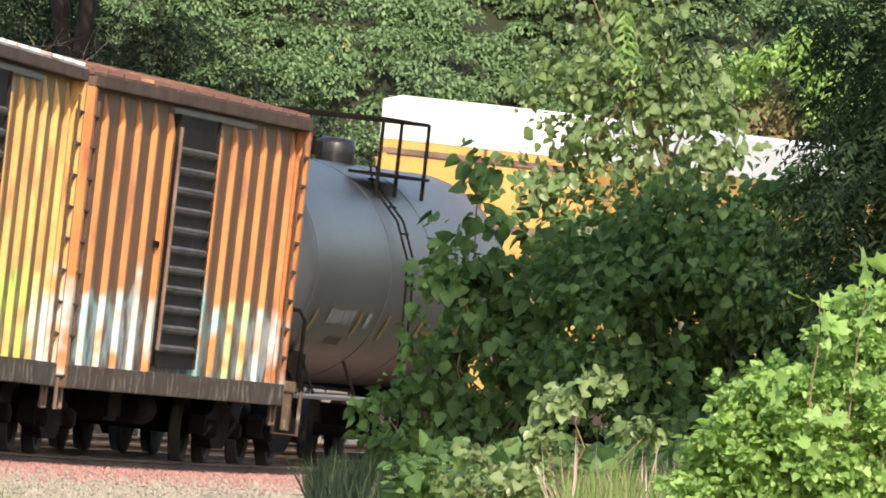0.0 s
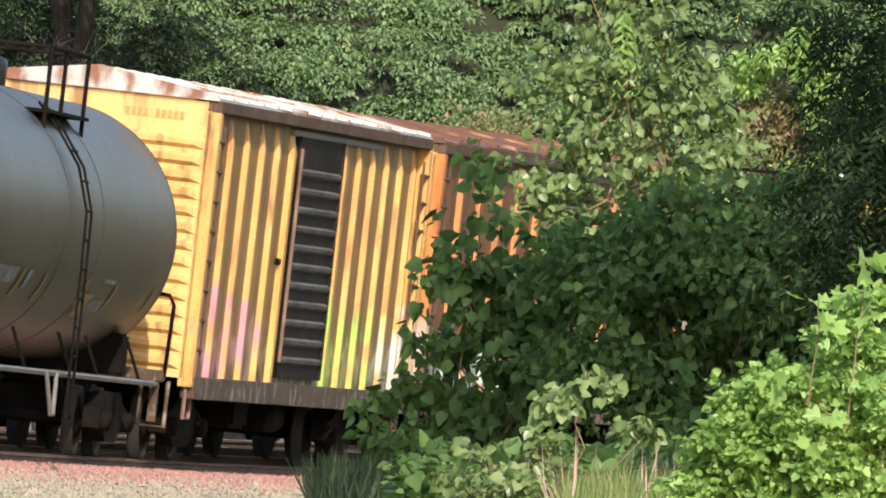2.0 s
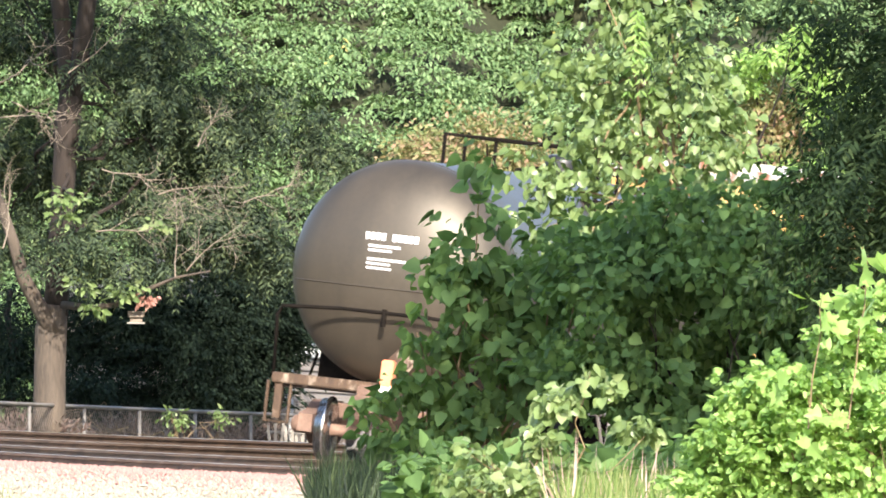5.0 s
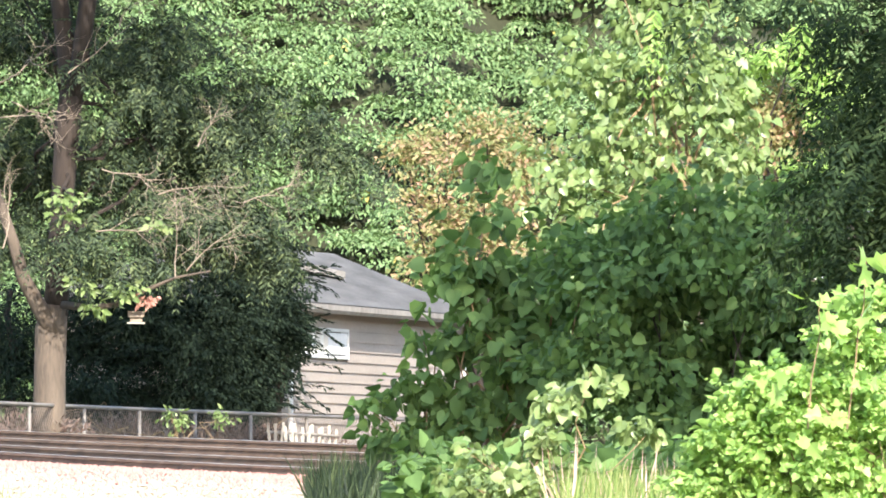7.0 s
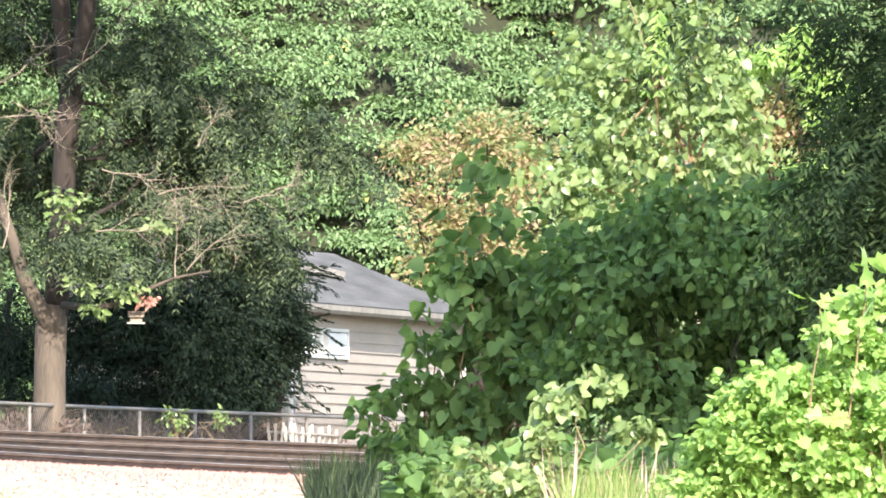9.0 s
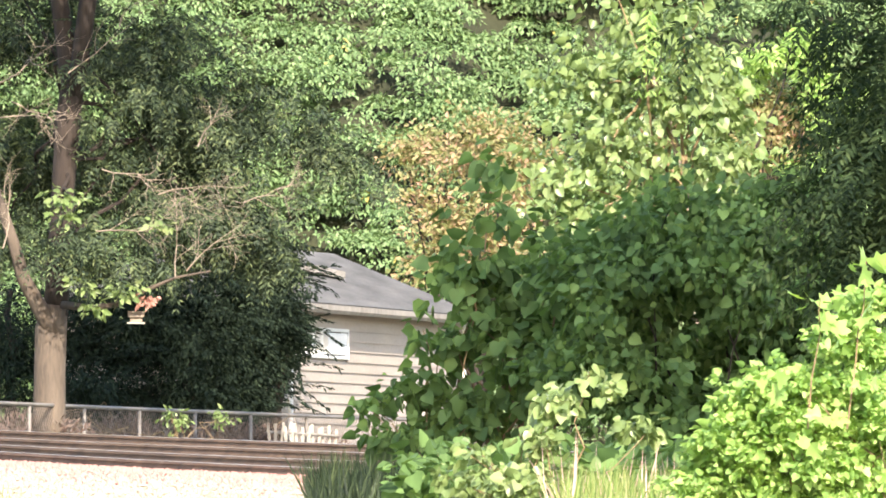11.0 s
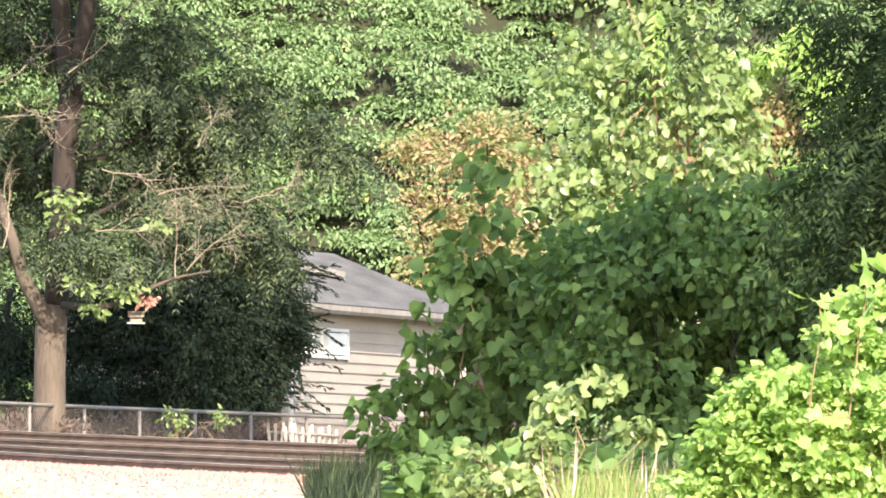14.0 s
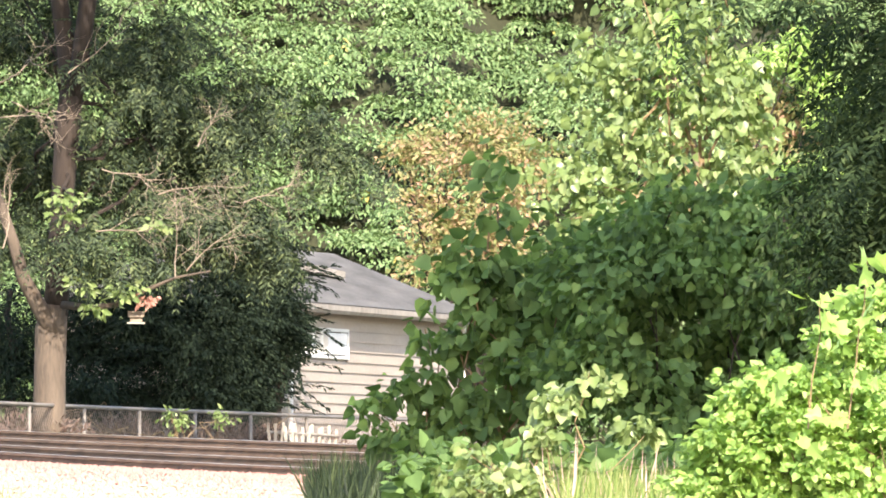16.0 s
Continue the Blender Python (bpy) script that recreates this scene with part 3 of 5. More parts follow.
def wheelset_mesh():
    half = [(0.0, 0.075), (0.55, 0.08), (0.68, 0.085), (0.69, 0.34), (0.685, 0.45), (0.715, 0.452), (0.725, 0.425), (0.82, 0.418), (0.82, 0.36), (0.79, 0.33), (0.77, 0.16), (0.84, 0.14), (0.845, 0.07), (0.98, 0.065)]
    return lathe(bmesh.new(), [(-y, r) for y, r in half[:0:-1]] + half, Matrix.Rotation(math.pi / 2, 4, "Z"), 28)


def truck(car, x, tone, wheel=None):
    """A three-piece freight truck under the car."""
    bm = bmesh.new()
    for y in (-1.0, 1.0):
        side = [(-1.12, 0.36), (-1.12, 0.60), (-0.75, 0.66), (-0.45, 0.80), (0.45, 0.80), (0.75, 0.66), (1.12, 0.60), (1.12, 0.36), (0.72, 0.36), (0.42, 0.20), (-0.42, 0.20), (-0.72, 0.36)]
        a = [bm.verts.new((x + px, y - 0.10, pz)) for px, pz in side]
        b = [bm.verts.new((x + px, y + 0.10, pz)) for px, pz in side]
        for i in range(12):
            bm.faces.new((a[i], b[i], b[(i + 1) % 12], a[(i + 1) % 12]))
        bm.faces.new(a)
        bm.faces.new(b[::-1])
        for dx in (-0.9, 0.9):
            lathe(bm, [(-0.14, 0.12), (0.14, 0.12), (0.18, 0.08)] if y > 0 else [(-0.18, 0.08), (-0.14, 0.12), (0.14, 0.12)], Matrix.Translation((x + dx, y + 0.05 * y, 0.45)) @ Matrix.Rotation(math.pi / 2, 4, "Z"), 12)
    box(bm, (x - 0.2, -1.1, 0.42), (x + 0.2, 1.1, 0.78), 0.03)
    bmesh.ops.recalc_face_normals(bm, faces=bm.faces)
    frame_ob = part("truck", bm, tone, car, "cast steel truck frame with bolster")
    for dx in (-0.9, 0.9):
        ws = place("wheelset", wheelset_mesh(), wheel or M_WHEEL, frame_ob, "rolling steel wheelset with polished treads")
        ws.matrix_basis = Matrix.Translation((x + dx, 0, 0.42))
        # a given wheel tone keeps lighter steel; the rest carry painted under-car shade
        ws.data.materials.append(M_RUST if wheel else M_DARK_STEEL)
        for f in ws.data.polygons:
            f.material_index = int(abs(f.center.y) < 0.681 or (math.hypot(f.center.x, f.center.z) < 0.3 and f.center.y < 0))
        WHEELSETS.append((ws, (x + dx, 0, 0.42)))
    for y in (-0.99, 0.99):
        spring = bmesh.new()
        for dx in (-0.17, 0, 0.17):
            tube(spring, [(x + dx, y, 0.26), (x + dx, y, 0.46)], 0.07, 8)
        part("spring_nest", spring, M_DARK_STEEL, frame_ob)


def coupler(car, x, s, tone):
    bm = bmesh.new()
    box(bm, (x - 0.1 if s > 0 else x - 0.75, -0.11, 0.72), (x + 0.75 if s > 0 else x + 0.1, 0.11, 0.95), 0.03)
    box(bm, (x + s * 0.62 - 0.16, -0.2, 0.66), (x + s * 0.62 + 0.16, 0.16, 1.0), 0.06)
    box(bm, (x + s * 0.05 - 0.12, -0.28, 0.62), (x + s * 0.05 + 0.12, 0.28, 1.08), 0.03)
    part("coupler", bm, tone, car, "rusty knuckle coupler")


def tank_car(label, paint, length, text, r=1.55, e=2.62):
    """Tank car, shell from -length/2 to length/2."""
    car = thing("tank_car", label, "tank car", group="freight train")
    h, rise = length / 2, e + r - 4.17
    prof = [(-h + 0.74 * (1 - math.cos(q)), r * math.sin(q) + 0.001) for q in (math.pi / 2 * i / 10 for i in range(11))]
    body = prof + [(-h + 0.74 + (length - 1.48) * i / 8, r) for i in range(1, 8)] + [(-a, b) for a, b in prof[::-1]]
    shell = part("tank_shell", lathe(bmesh.new(), body, Matrix.Translation((0, 0, e)), 72), paint, car)
    for x in (-h + 0.76, -1.55, 1.2, h - 0.76):
        bm = bmesh.new()
        lathe(bm, [(x - 0.035, r - 0.01), (x - 0.03, r + 0.006), (x + 0.03, r + 0.006), (x + 0.035, r - 0.01)], Matrix.Translation((0, 0, e)), 72)
        part("weld_band", bm, paint, shell)
    # jacket seam across each head
    for s in (-1, 1):
        bm = bmesh.new()
        pts = []
        for i in range(17):
            y = -1.45 + 2.9 * i / 16
            z = -0.22
            rr = math.hypot(y, z) / r
            pts.append((s * (h - 0.74 * (1 - math.sqrt(max(1 - rr * rr, 0))) + 0.002), y, e + z))
        tube(bm, pts, 0.012, 5)
        part("head_seam", bm, paint, shell)
    # dome, platform, railing
    bm = bmesh.new()
    lathe(bm, [(3.95, 0.26), (4.40, 0.26), (4.46, 0.24), (4.49, 0.15), (4.495, 0.02)], Matrix.Translation((1.0, 0, rise)) @ Matrix.Rotation(-math.pi / 2, 4, "Y"), 28)
    part("dome", bm, M_BLACK, car, "glossy black protective housing")
    bm = bmesh.new()
    lathe(bm, [(3.98, 0.42), (4.11, 0.42), (4.12, 0.36)], Matrix.Translation((1.0, 0, rise)) @ Matrix.Rotation(-math.pi / 2, 4, "Y"), 28)
    for q in range(5):
        box(bm, (0.3 - 0.16 * q, 0.05 + 0.12 * (q % 3), 4.05), (0.4 - 0.16 * q, 0.2 + 0.12 * (q % 3), 4.24 + 0.05 * (q % 2)), 0.01)
    part("valve_fitting", bm, M_DARK_STEEL, car)
    bm = bmesh.new()
    for y in (-1.18, 0.72):
        box(bm, (-1.5, y, 3.86), (1.6, y + 0.46, 3.90))
    part("walkway", bm, M_DARK_STEEL, car, "open steel platform grating")
    for x, y in ((-1.5, -1.12), (-1.5, 1.12), (1.5, -1.12), (1.5, 1.12), (-0.3, -1.12), (-0.3, 1.12)):
        part("rail_post", tube(bmesh.new(), [(x, y, 3.60), (x, y, 4.60)], 0.026, 6), M_DARK_STEEL, car)
    bm = bmesh.new()
    ring = [(-1.5, -1.12, 4.60), (-1.5, 1.12, 4.60), (1.5, 1.12, 4.60), (1.5, -1.12, 4.60), (-1.5, -1.12, 4.60)]
    tube(bm, ring, 0.024, 6)
    part("handrail", bm, M_DARK_STEEL, car)
    for y in (-1.0, 1.0):
        bm = bmesh.new()
        def out(z, extra=0.13):
            dz = min(max((z - e) / r, -0.999), 0.999)
            return y * (max(math.sqrt(1 - dz * dz), 0.55) * r + extra) if z > e else y * (r + extra)
        for dx in (-0.2, 0.2):
            tube(bm, [(-0.95 + dx, out(z), z) for z in (0.45, 1.0, 1.6, 2.2, 2.8, 3.3, 3.7, 3.98)], 0.016, 6)
        for i in range(11):
            z = 0.5 + i * 0.33
            tube(bm, [(-1.15, out(z), z), (-0.75, out(z), z)], 0.016, 5)
        part("ladder", bm, M_DARK_STEEL, car, "steel side ladder")
        bm = bmesh.new()
        tube(bm, [(-h + 0.2, y * 1.42, 0.95), (h - 0.2, y * 1.42, 0.95)], 0.035, 6)
        part("side_rail", bm, M_GALV, car)
        for x in (-h + 1.6, -2.8, 0.8, 3.0, h - 1.6):
            part("side_strut", tube(bmesh.new(), [(x, y * 1.42, 0.95), (x - 0.2, y * 1.25, 1.42)], 0.02, 6), M_DARK_STEEL, car)
        part("step_frame", tube(bmesh.new(), [(-1.35, y * 1.45, 0.95), (-1.05, y * 1.5, 0.48), (-0.85, y * 1.5, 0.48), (-0.55, y * 1.45, 0.95)], 0.025, 6), M_GALV, car)
        # reflector strips and stencilled marks, laid on the curved shell
        def patch(bm, x0, x1, z0, z1, lean=0.0):
            rows = []
            for i in range(5):
                z = z0 + (z1 - z0) * i / 4
                yy = y * (math.sqrt(r * r - (z - e) ** 2) + 0.012)
                rows.append([bm.verts.new((x + lean * (z - z0), yy, z)) for x in (x0, x1)])
            for p, q in zip(rows, rows[1:]):
                bm.faces.new((p[0], p[1], q[1], q[0]) if y < 0 else (p[1], p[0], q[0], q[1]))
            return bm
        for x in (-h + 1.4, -h + 4.2, -h + 6.0, 1.2, 3.6, h - 1.4):
            part("reflector_strip", patch(bmesh.new(), x - 0.09, x + 0.09, 1.74, 2.06), M_AMBER, car, "amber reflective strip")
        for x0, x1, z0, z1 in ((-h + 2.2, -h + 3.8, 1.90, 2.08), (-h + 4.6, -h + 4.95, 1.86, 2.06), (2.4, 3.4, 2.04, 2.10), (2.3, 3.3, 1.7, 1.84)):
            bm = bmesh.new()
            n = max(int((x1 - x0) / 0.2), 1)
            for i in range(n):
                xa = x0 + (x1 - x0) * i / n
                patch(bm, xa, xa + (x1 - x0) / n * 0.78, z0, z1)
            part("side_stencil", bm, M_FADED, car, "faded white stencilled marks")["kind"] = "stuff"
        part("placard", patch(bmesh.new(), 1.5, 2.2, 1.62, 1.9), M_AMBER, car, "yellow placard")
        part("saddle_pad", patch(bmesh.new(), -h + 3.0, -h + 3.9, 1.62, 1.72), M_GRIME, car)
    # marks on the heads
    if text:
        rows = [(-0.42, 0.34, 0.47, 0.10, 10), (-0.36, 0.10, 0.34, 0.035, 9), (-0.36, -0.02, 0.28, 0.03, 8), (-0.36, 0.20, 0.16, 0.035, 10), (-0.36, -0.02, 0.10, 0.03, 7), (-0.36, 0.0, 0.04, 0.03, 7)]
        bm = bmesh.new()
        for y0, y1, z, tall, n in rows:
            for i in range(n):
                if tall > 0.09 and i == 4:
                    continue
                y = y0 + (y1 - y0) * i / n
                rr = (math.hypot(y, z) / r) ** 2
                x = -h + 0.74 * (1 - math.sqrt(1 - rr)) - 0.006
                step = (y1 - y0) / n
                box(bm, (x - 0.004, -(y + step * 0.76), e + z - tall / 2), (x + 0.03, -y, e + z + tall / 2))
        part("head_stencil", bm, M_WHITE, car, "white stencilled car marks")["kind"] = "stuff"
    for s in (-1, 1):
        x = s * (h - 0.1)
        bm = bmesh.new()
        box(bm, (x - 0.09, -1.5, 0.98), (x + 0.09, 1.5, 1.12), 0.015)
        box(bm, (x - 0.05 - 0.25 * s, -1.45, 0.94), (x + 0.05 - 0.25 * s, 1.45, 0.99))
        part("end_sill", bm, M_SILL, car, "worn end sill beam")
        bm = bmesh.new()
        tube(bm, [(x, -1.5, 1.05), (x + 0.05 * s, -1.52, 1.9), (x + 0.1 * s, -1.45, 2.02), (x + 0.2 * s, -0.6, 2.07), (x + 0.22 * s, 0, 2.07), (x + 0.2 * s, 0.6, 2.07), (x + 0.1 * s, 1.45, 2.02), (x + 0.05 * s, 1.52, 1.9), (x, 1.5, 1.05)], 0.026, 8)
        tube(bm, [(x + 0.22 * s, 0, 2.12), (x + 0.22 * s, 0, 1.88)], 0.035, 6)
        part("end_handrail", bm, M_DARK_STEEL, car, "bent pipe end handrail")
        for y in (-1.4, 1.4):
            bm = bmesh.new()
            tube(bm, [(x, y - 0.16, 1.0), (x, y - 0.16, 0.45), (x, y + 0.16, 0.45), (x, y + 0.16, 1.0)], 0.025, 6)
            box(bm, (x - 0.04, y - 0.05, 0.5), (x + 0.04, y + 0.05, 0.98))
            part("end_step", bm, M_SILL, car)
        bm = bmesh.new()
        box(bm, (x - 0.4 - s * 0.9, -0.35, 0.85), (x + 0.4 - s * 0.9, 0.35, 1.35), 0.03)
        box(bm, (x - 0.3 - s * 1.5, -1.2, 1.0), (x + 0.3 - s * 1.5, 1.2, 1.5), 0.03)
        part("saddle", bm, M_DARK_STEEL, car)
        last = text and s < 0
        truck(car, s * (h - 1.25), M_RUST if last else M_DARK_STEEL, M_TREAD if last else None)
        coupler(car, x, s, M_RUST if last else M_DARK_STEEL)
    return car


def end_of_train_marker(car, x):
    bm = slab((x - 0.12, -0.28, 1.02), (x + 0.1, -0.11, 1.45), 0.02)
    unit_ob = part("end_marker", bm, M_SIGNAL, car, "orange and white end-of-train signal")
    part("white_panel", slab((x - 0.13, -0.285, 0.72), (x + 0.08, -0.105, 1.10), 0.015), M_WHITE, unit_ob, "white lower panel")
    bm = bmesh.new()
    box(bm, (-0.05, -0.16, -0.16), (0.05, 0.16, 0.16), 0.04, Matrix.Translation((x + 0.06, -0.33, 1.42)) @ Matrix.Rotation(0.7, 4, "X"))
    part("marker_bracket", bm, M_SILL, unit_ob)
    for dy in (0.0, 0.1):
        bm = bmesh.new()
        tube(bm, [(x, -0.15, 0.8), (x - 0.05, -0.08 + dy, 0.5), (x, 0.08 + dy, 0.22), (x + 0.06, 0.16 + dy, 0.2)], 0.026, 6)
        part("air_hose", bm, M_GALV, unit_ob, "hanging air hose")


def box_car(label, post_paint, shaded_panel_paint, roof_paint, length, top, marks):
    """Outside-post box car."""
    car = thing("box_car", label, "box car", group="freight train")
    h, half, low = length / 2, 1.42, 1.05
    # body sheet, painted dark as the shaded recess between the posts
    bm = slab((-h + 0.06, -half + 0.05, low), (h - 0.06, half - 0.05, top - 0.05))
    part("body", bm, shaded_panel_paint, car)
    door0, door1 = -1.5, 1.55
    # six posts behind the door and five before it on each side
    for y in (-1, 1):
        xs = [-h + 0.55 + i * (door0 - 0.25 + h - 0.55) / 5 for i in range(6)] + [door1 + 0.35 + i * (h - 0.5 - door1 - 0.35) / 5 for i in range(6)]
        for i, x in enumerate(xs):
            wide = 0.07 if i not in (5, 6) else 0.115
            sec = [(x - wide, half - 0.055), (x - wide * 0.6, half + 0.02), (x + wide * 0.6, half + 0.02), (x + wide, half - 0.055)]
            bm = bmesh.new()
            z0, z1 = low + 0.02, top - 0.15
            a = [bm.verts.new((px, y * py, z0)) for px, py in sec]
            b = [bm.verts.new((px, y * py, z1)) for px, py in sec]
            b[1].co.z -= 0.34
            b[2].co.z -= 0.34
            for j in range(4):
                bm.faces.new((a[j], a[(j + 1) % 4], b[(j + 1) % 4], b[j]))
            bm.faces.new(a)
            bm.faces.new(b)
            bmesh.ops.recalc_face_normals(bm, faces=bm.faces)
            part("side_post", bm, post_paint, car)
        # sliding door with pressed horizontal ribs
        bm = slab((door0, y * half - 0.06, low + 0.1), (door1, y * half + 0.06, top - 0.22))
        bmesh.ops.translate(bm, vec=(0, -0.05 * y, 0), verts=bm.verts)
        door = part("sliding_door", bm, M_DOOR, car, "black corrugated sliding door")
        z = low + 0.25
        while z < top - 0.55:
            bm = bmesh.new()
            extrude_x(bm, [(y * (half - 0.02), z), (y * (half + 0.05), z + 0.05), (y * (half + 0.06), z + 0.09), (y * (half - 0.02), z + 0.14)], door0 + 0.12, door1 - 0.12)
            part("door_rib", bm, M_WORN, door)
            z += 0.236
        for x in (door0 + 0.04, door1 - 0.04):
            part("door_edge", slab((x - 0.05, y * half - 0.04, low + 0.1), (x + 0.05, y * half + 0.035, top - 0.24), 0.01), M_DOOR, door)
        part("door_track", slab((door0 - 0.4, y * half - 0.02, top - 0.25), (door1 + 2.8, y * half + 0.10, top - 0.17), 0.01), M_GALV, car, "steel door track")
        part("lock_bar", tube(bmesh.new(), [(door0 - 0.35, y * (half + 0.12), low + 0.3), (door0 - 0.35, y * (half + 0.12), top - 0.4)], 0.025, 6), M_RUST, car)
        part("door_handle", slab((door0 - 0.5, y * half - 0.0, 2.55), (door0 - 0.1, y * half + 0.17, 2.63), 0.01), M_DARK_STEEL, car)
        # eave and sill
        part("eave", slab((-h, y * half - 0.12, top - 0.14), (h, y * half + 0.06, top), 0.012), M_GRIME, car, "dark grimy eave plate")
        bm = slab((-h + 0.1, y * half - 0.14, low - 0.24), (h - 0.1, y * half + 0.02, low + 0.03), 0.012)
        part("side_sill", bm, M_SILL, car, "scuffed rusty side sill")
        for i in range(int(length / 1.1)):
            x = -h + 0.6 + i * 1.1
            part("sill_tab", slab((x - 0.06, y * half, low - 0.17), (x + 0.06, y * half + 0.045, low - 0.0), 0.008), M_SILL, car)
        # corner posts, ladders, stirrups
        for s in (-1, 1):
            part("corner_post", slab((s * h - (0.16 if s > 0 else 0), y * half - 0.12, low - 0.1), (s * h + (0 if s > 0 else 0.16), y * half + 0.055, top - 0.14), 0.012), post_paint, car)
            bm = bmesh.new()
            for dx in (0.06, 0.44):
                tube(bm, [(s * (h - dx), y * (half + 0.10), low - 0.1), (s * (h - dx), y * (half + 0.10), top - 0.3)], 0.018, 5)
            for i in range(9):
                z = low + i * 0.36
                tube(bm, [(s * (h - 0.06), y * (half + 0.10), z), (s * (h - 0.44), y * (half + 0.10), z)], 0.028, 5)
            part("side_ladder", bm, M_GRIME, car)
            part("stirrup", tube(bmesh.new(), [(s * (h - 0.08), y * (half + 0.04), low - 0.1), (s * (h - 0.08), y * (half + 0.04), low - 0.48), (s * (h - 0.42), y * (half + 0.04), low - 0.48), (s * (h - 0.42), y * (half + 0.04), low - 0.1)], 0.025, 6), M_RUST, car)
    # roof of pressed sheets
    roof = bmesh.new()
    n = 15
    sec = [(-half - 0.09, top), (-half - 0.09, top + 0.03), (0, top + 0.25), (half + 0.09, top + 0.03), (half + 0.09, top)]
    extrude_x(roof, sec, -h - 0.04, h + 0.04)
    roof_ob = part("roof", roof, roof_paint, car)
    for i in range(n + 1):
        x = -h + length * i / n
        bm = bmesh.new()
        for y in (-1, 1):
            extrude_x(bm, [(0, top + 0.25), (0, top + 0.29), (y * (half + 0.06), top + 0.075), (y * (half + 0.06), top + 0.035)], x - 0.045, x + 0.045)
        part("roof_seam", bm, roof_paint, roof_ob)
    # corrugated ends
    for s in (-1, 1):
        x = s * h
        bm = slab((min(x, x - s * 0.1), -half, low), (max(x, x - s * 0.1), half, top - 0.02))
        v = bm.verts.new((x, 0, top + 0.22))
        w1, w2 = bm.verts.new((x, -half, top - 0.05)), bm.verts.new((x, half, top - 0.05))
        bm.faces.new((v, w1, w2))
        end = part("end_wall", bm, M_END, car, "yellow corrugated end wall")
        z = low + 0.10
        while z < top - 0.55:
            bm = bmesh.new()
            sec = [(0.0, z), (0.075, z + 0.05), (0.085, z + 0.11), (0.0, z + 0.155)]
            ring = [[bm.verts.new((x + s * d * q, y, zz)) for d, zz in sec] for y, q in ((-half + 0.04, 0.05), (-half + 0.16, 1), (half - 0.16, 1), (half - 0.04, 0.05))]
            for p, r in zip(ring, ring[1:]):
                for k in range(3):
                    bm.faces.new((p[k], p[k + 1], r[k + 1], r[k]))
            bmesh.ops.recalc_face_normals(bm, faces=bm.faces)
            part("end_rib", bm, M_END, end)
            z += 0.205
        if marks:
            bm = bmesh.new()
            for i in range(10):
                if i == 4:
                    continue
                y = -0.36 - i * 0.075
                box(bm, (x - 0.012 if s < 0 else x - 0.02, y - 0.052, top - 0.27), (x + 0.02 if s < 0 else x + 0.012, y, top - 0.175))
            part("end_stencil", bm, M_STENCIL, end, "faded brown stencilled car marks")["kind"] = "stuff"
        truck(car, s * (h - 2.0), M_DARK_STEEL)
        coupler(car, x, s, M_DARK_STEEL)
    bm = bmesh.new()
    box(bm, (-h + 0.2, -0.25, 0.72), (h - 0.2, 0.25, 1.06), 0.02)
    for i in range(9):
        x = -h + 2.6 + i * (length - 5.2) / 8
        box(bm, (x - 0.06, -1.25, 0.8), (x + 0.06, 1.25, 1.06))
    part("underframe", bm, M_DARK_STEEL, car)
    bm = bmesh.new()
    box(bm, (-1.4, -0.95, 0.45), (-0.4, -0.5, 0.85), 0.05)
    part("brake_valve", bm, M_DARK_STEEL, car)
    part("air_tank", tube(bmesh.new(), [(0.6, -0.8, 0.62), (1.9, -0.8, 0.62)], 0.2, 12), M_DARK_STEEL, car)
    return car


def auto_rack(label, length):
    car = thing("auto_rack_car", label, "auto rack", group="freight train")
    h, half, top, band = length / 2, 1.55, 5.08, 4.46
    part("body", slab((-h, -half, 0.95), (h, half, band), 0.02), M_YELLOW, car, "yellow lower body")
    bm = bmesh.new()
    extrude_x(bm, [(-half, band + 0.003), (-half, top - 0.08), (-half + 0.25, top), (half - 0.25, top), (half, top - 0.08), (half, band + 0.003)], -h, h)
    part("top_band", bm, M_WHITE_TOP, car, "white upper band and roof")
    for s in (-1, 1):
        for z in (4.30, 3.4, 2.45, 1.6):
            part("end_rib", slab((s * h - 0.04, -half + 0.06, z - 0.045), (s * h + 0.05, half - 0.06, z + 0.045), 0.012), M_RUST, car)
        for y in (-0.5, 0.5):
            part("end_post", slab((s * h - 0.03, y * 2.9 - 0.04, 1.0), (s * h + 0.035, y * 2.9 + 0.04, band), 0.01), M_YELLOW, car)
        part("door_seam", slab((s * h - 0.02, -0.02, 1.0), (s * h + 0.02, 0.02, band)), M_GRIME, car)
        truck(car, s * (h - 2.7), M_DARK_STEEL)
        coupler(car, s * h, s, M_DARK_STEEL)
    for y in (-1, 1):
        n = 22
        for i in range(n):
            x = -h + (i + 0.5) * length / n
            part("side_panel", slab((x - length / n / 2 + 0.06, y * half - 0.02, 1.35), (x + length / n / 2 - 0.06, y * half + 0.03, 4.2), 0.008), M_YELLOW, car)
        part("side_sill", slab((-h, y * half - 0.03, 0.8), (h, y * half + 0.06, 1.15), 0.012), M_GRIME, car)
    return car


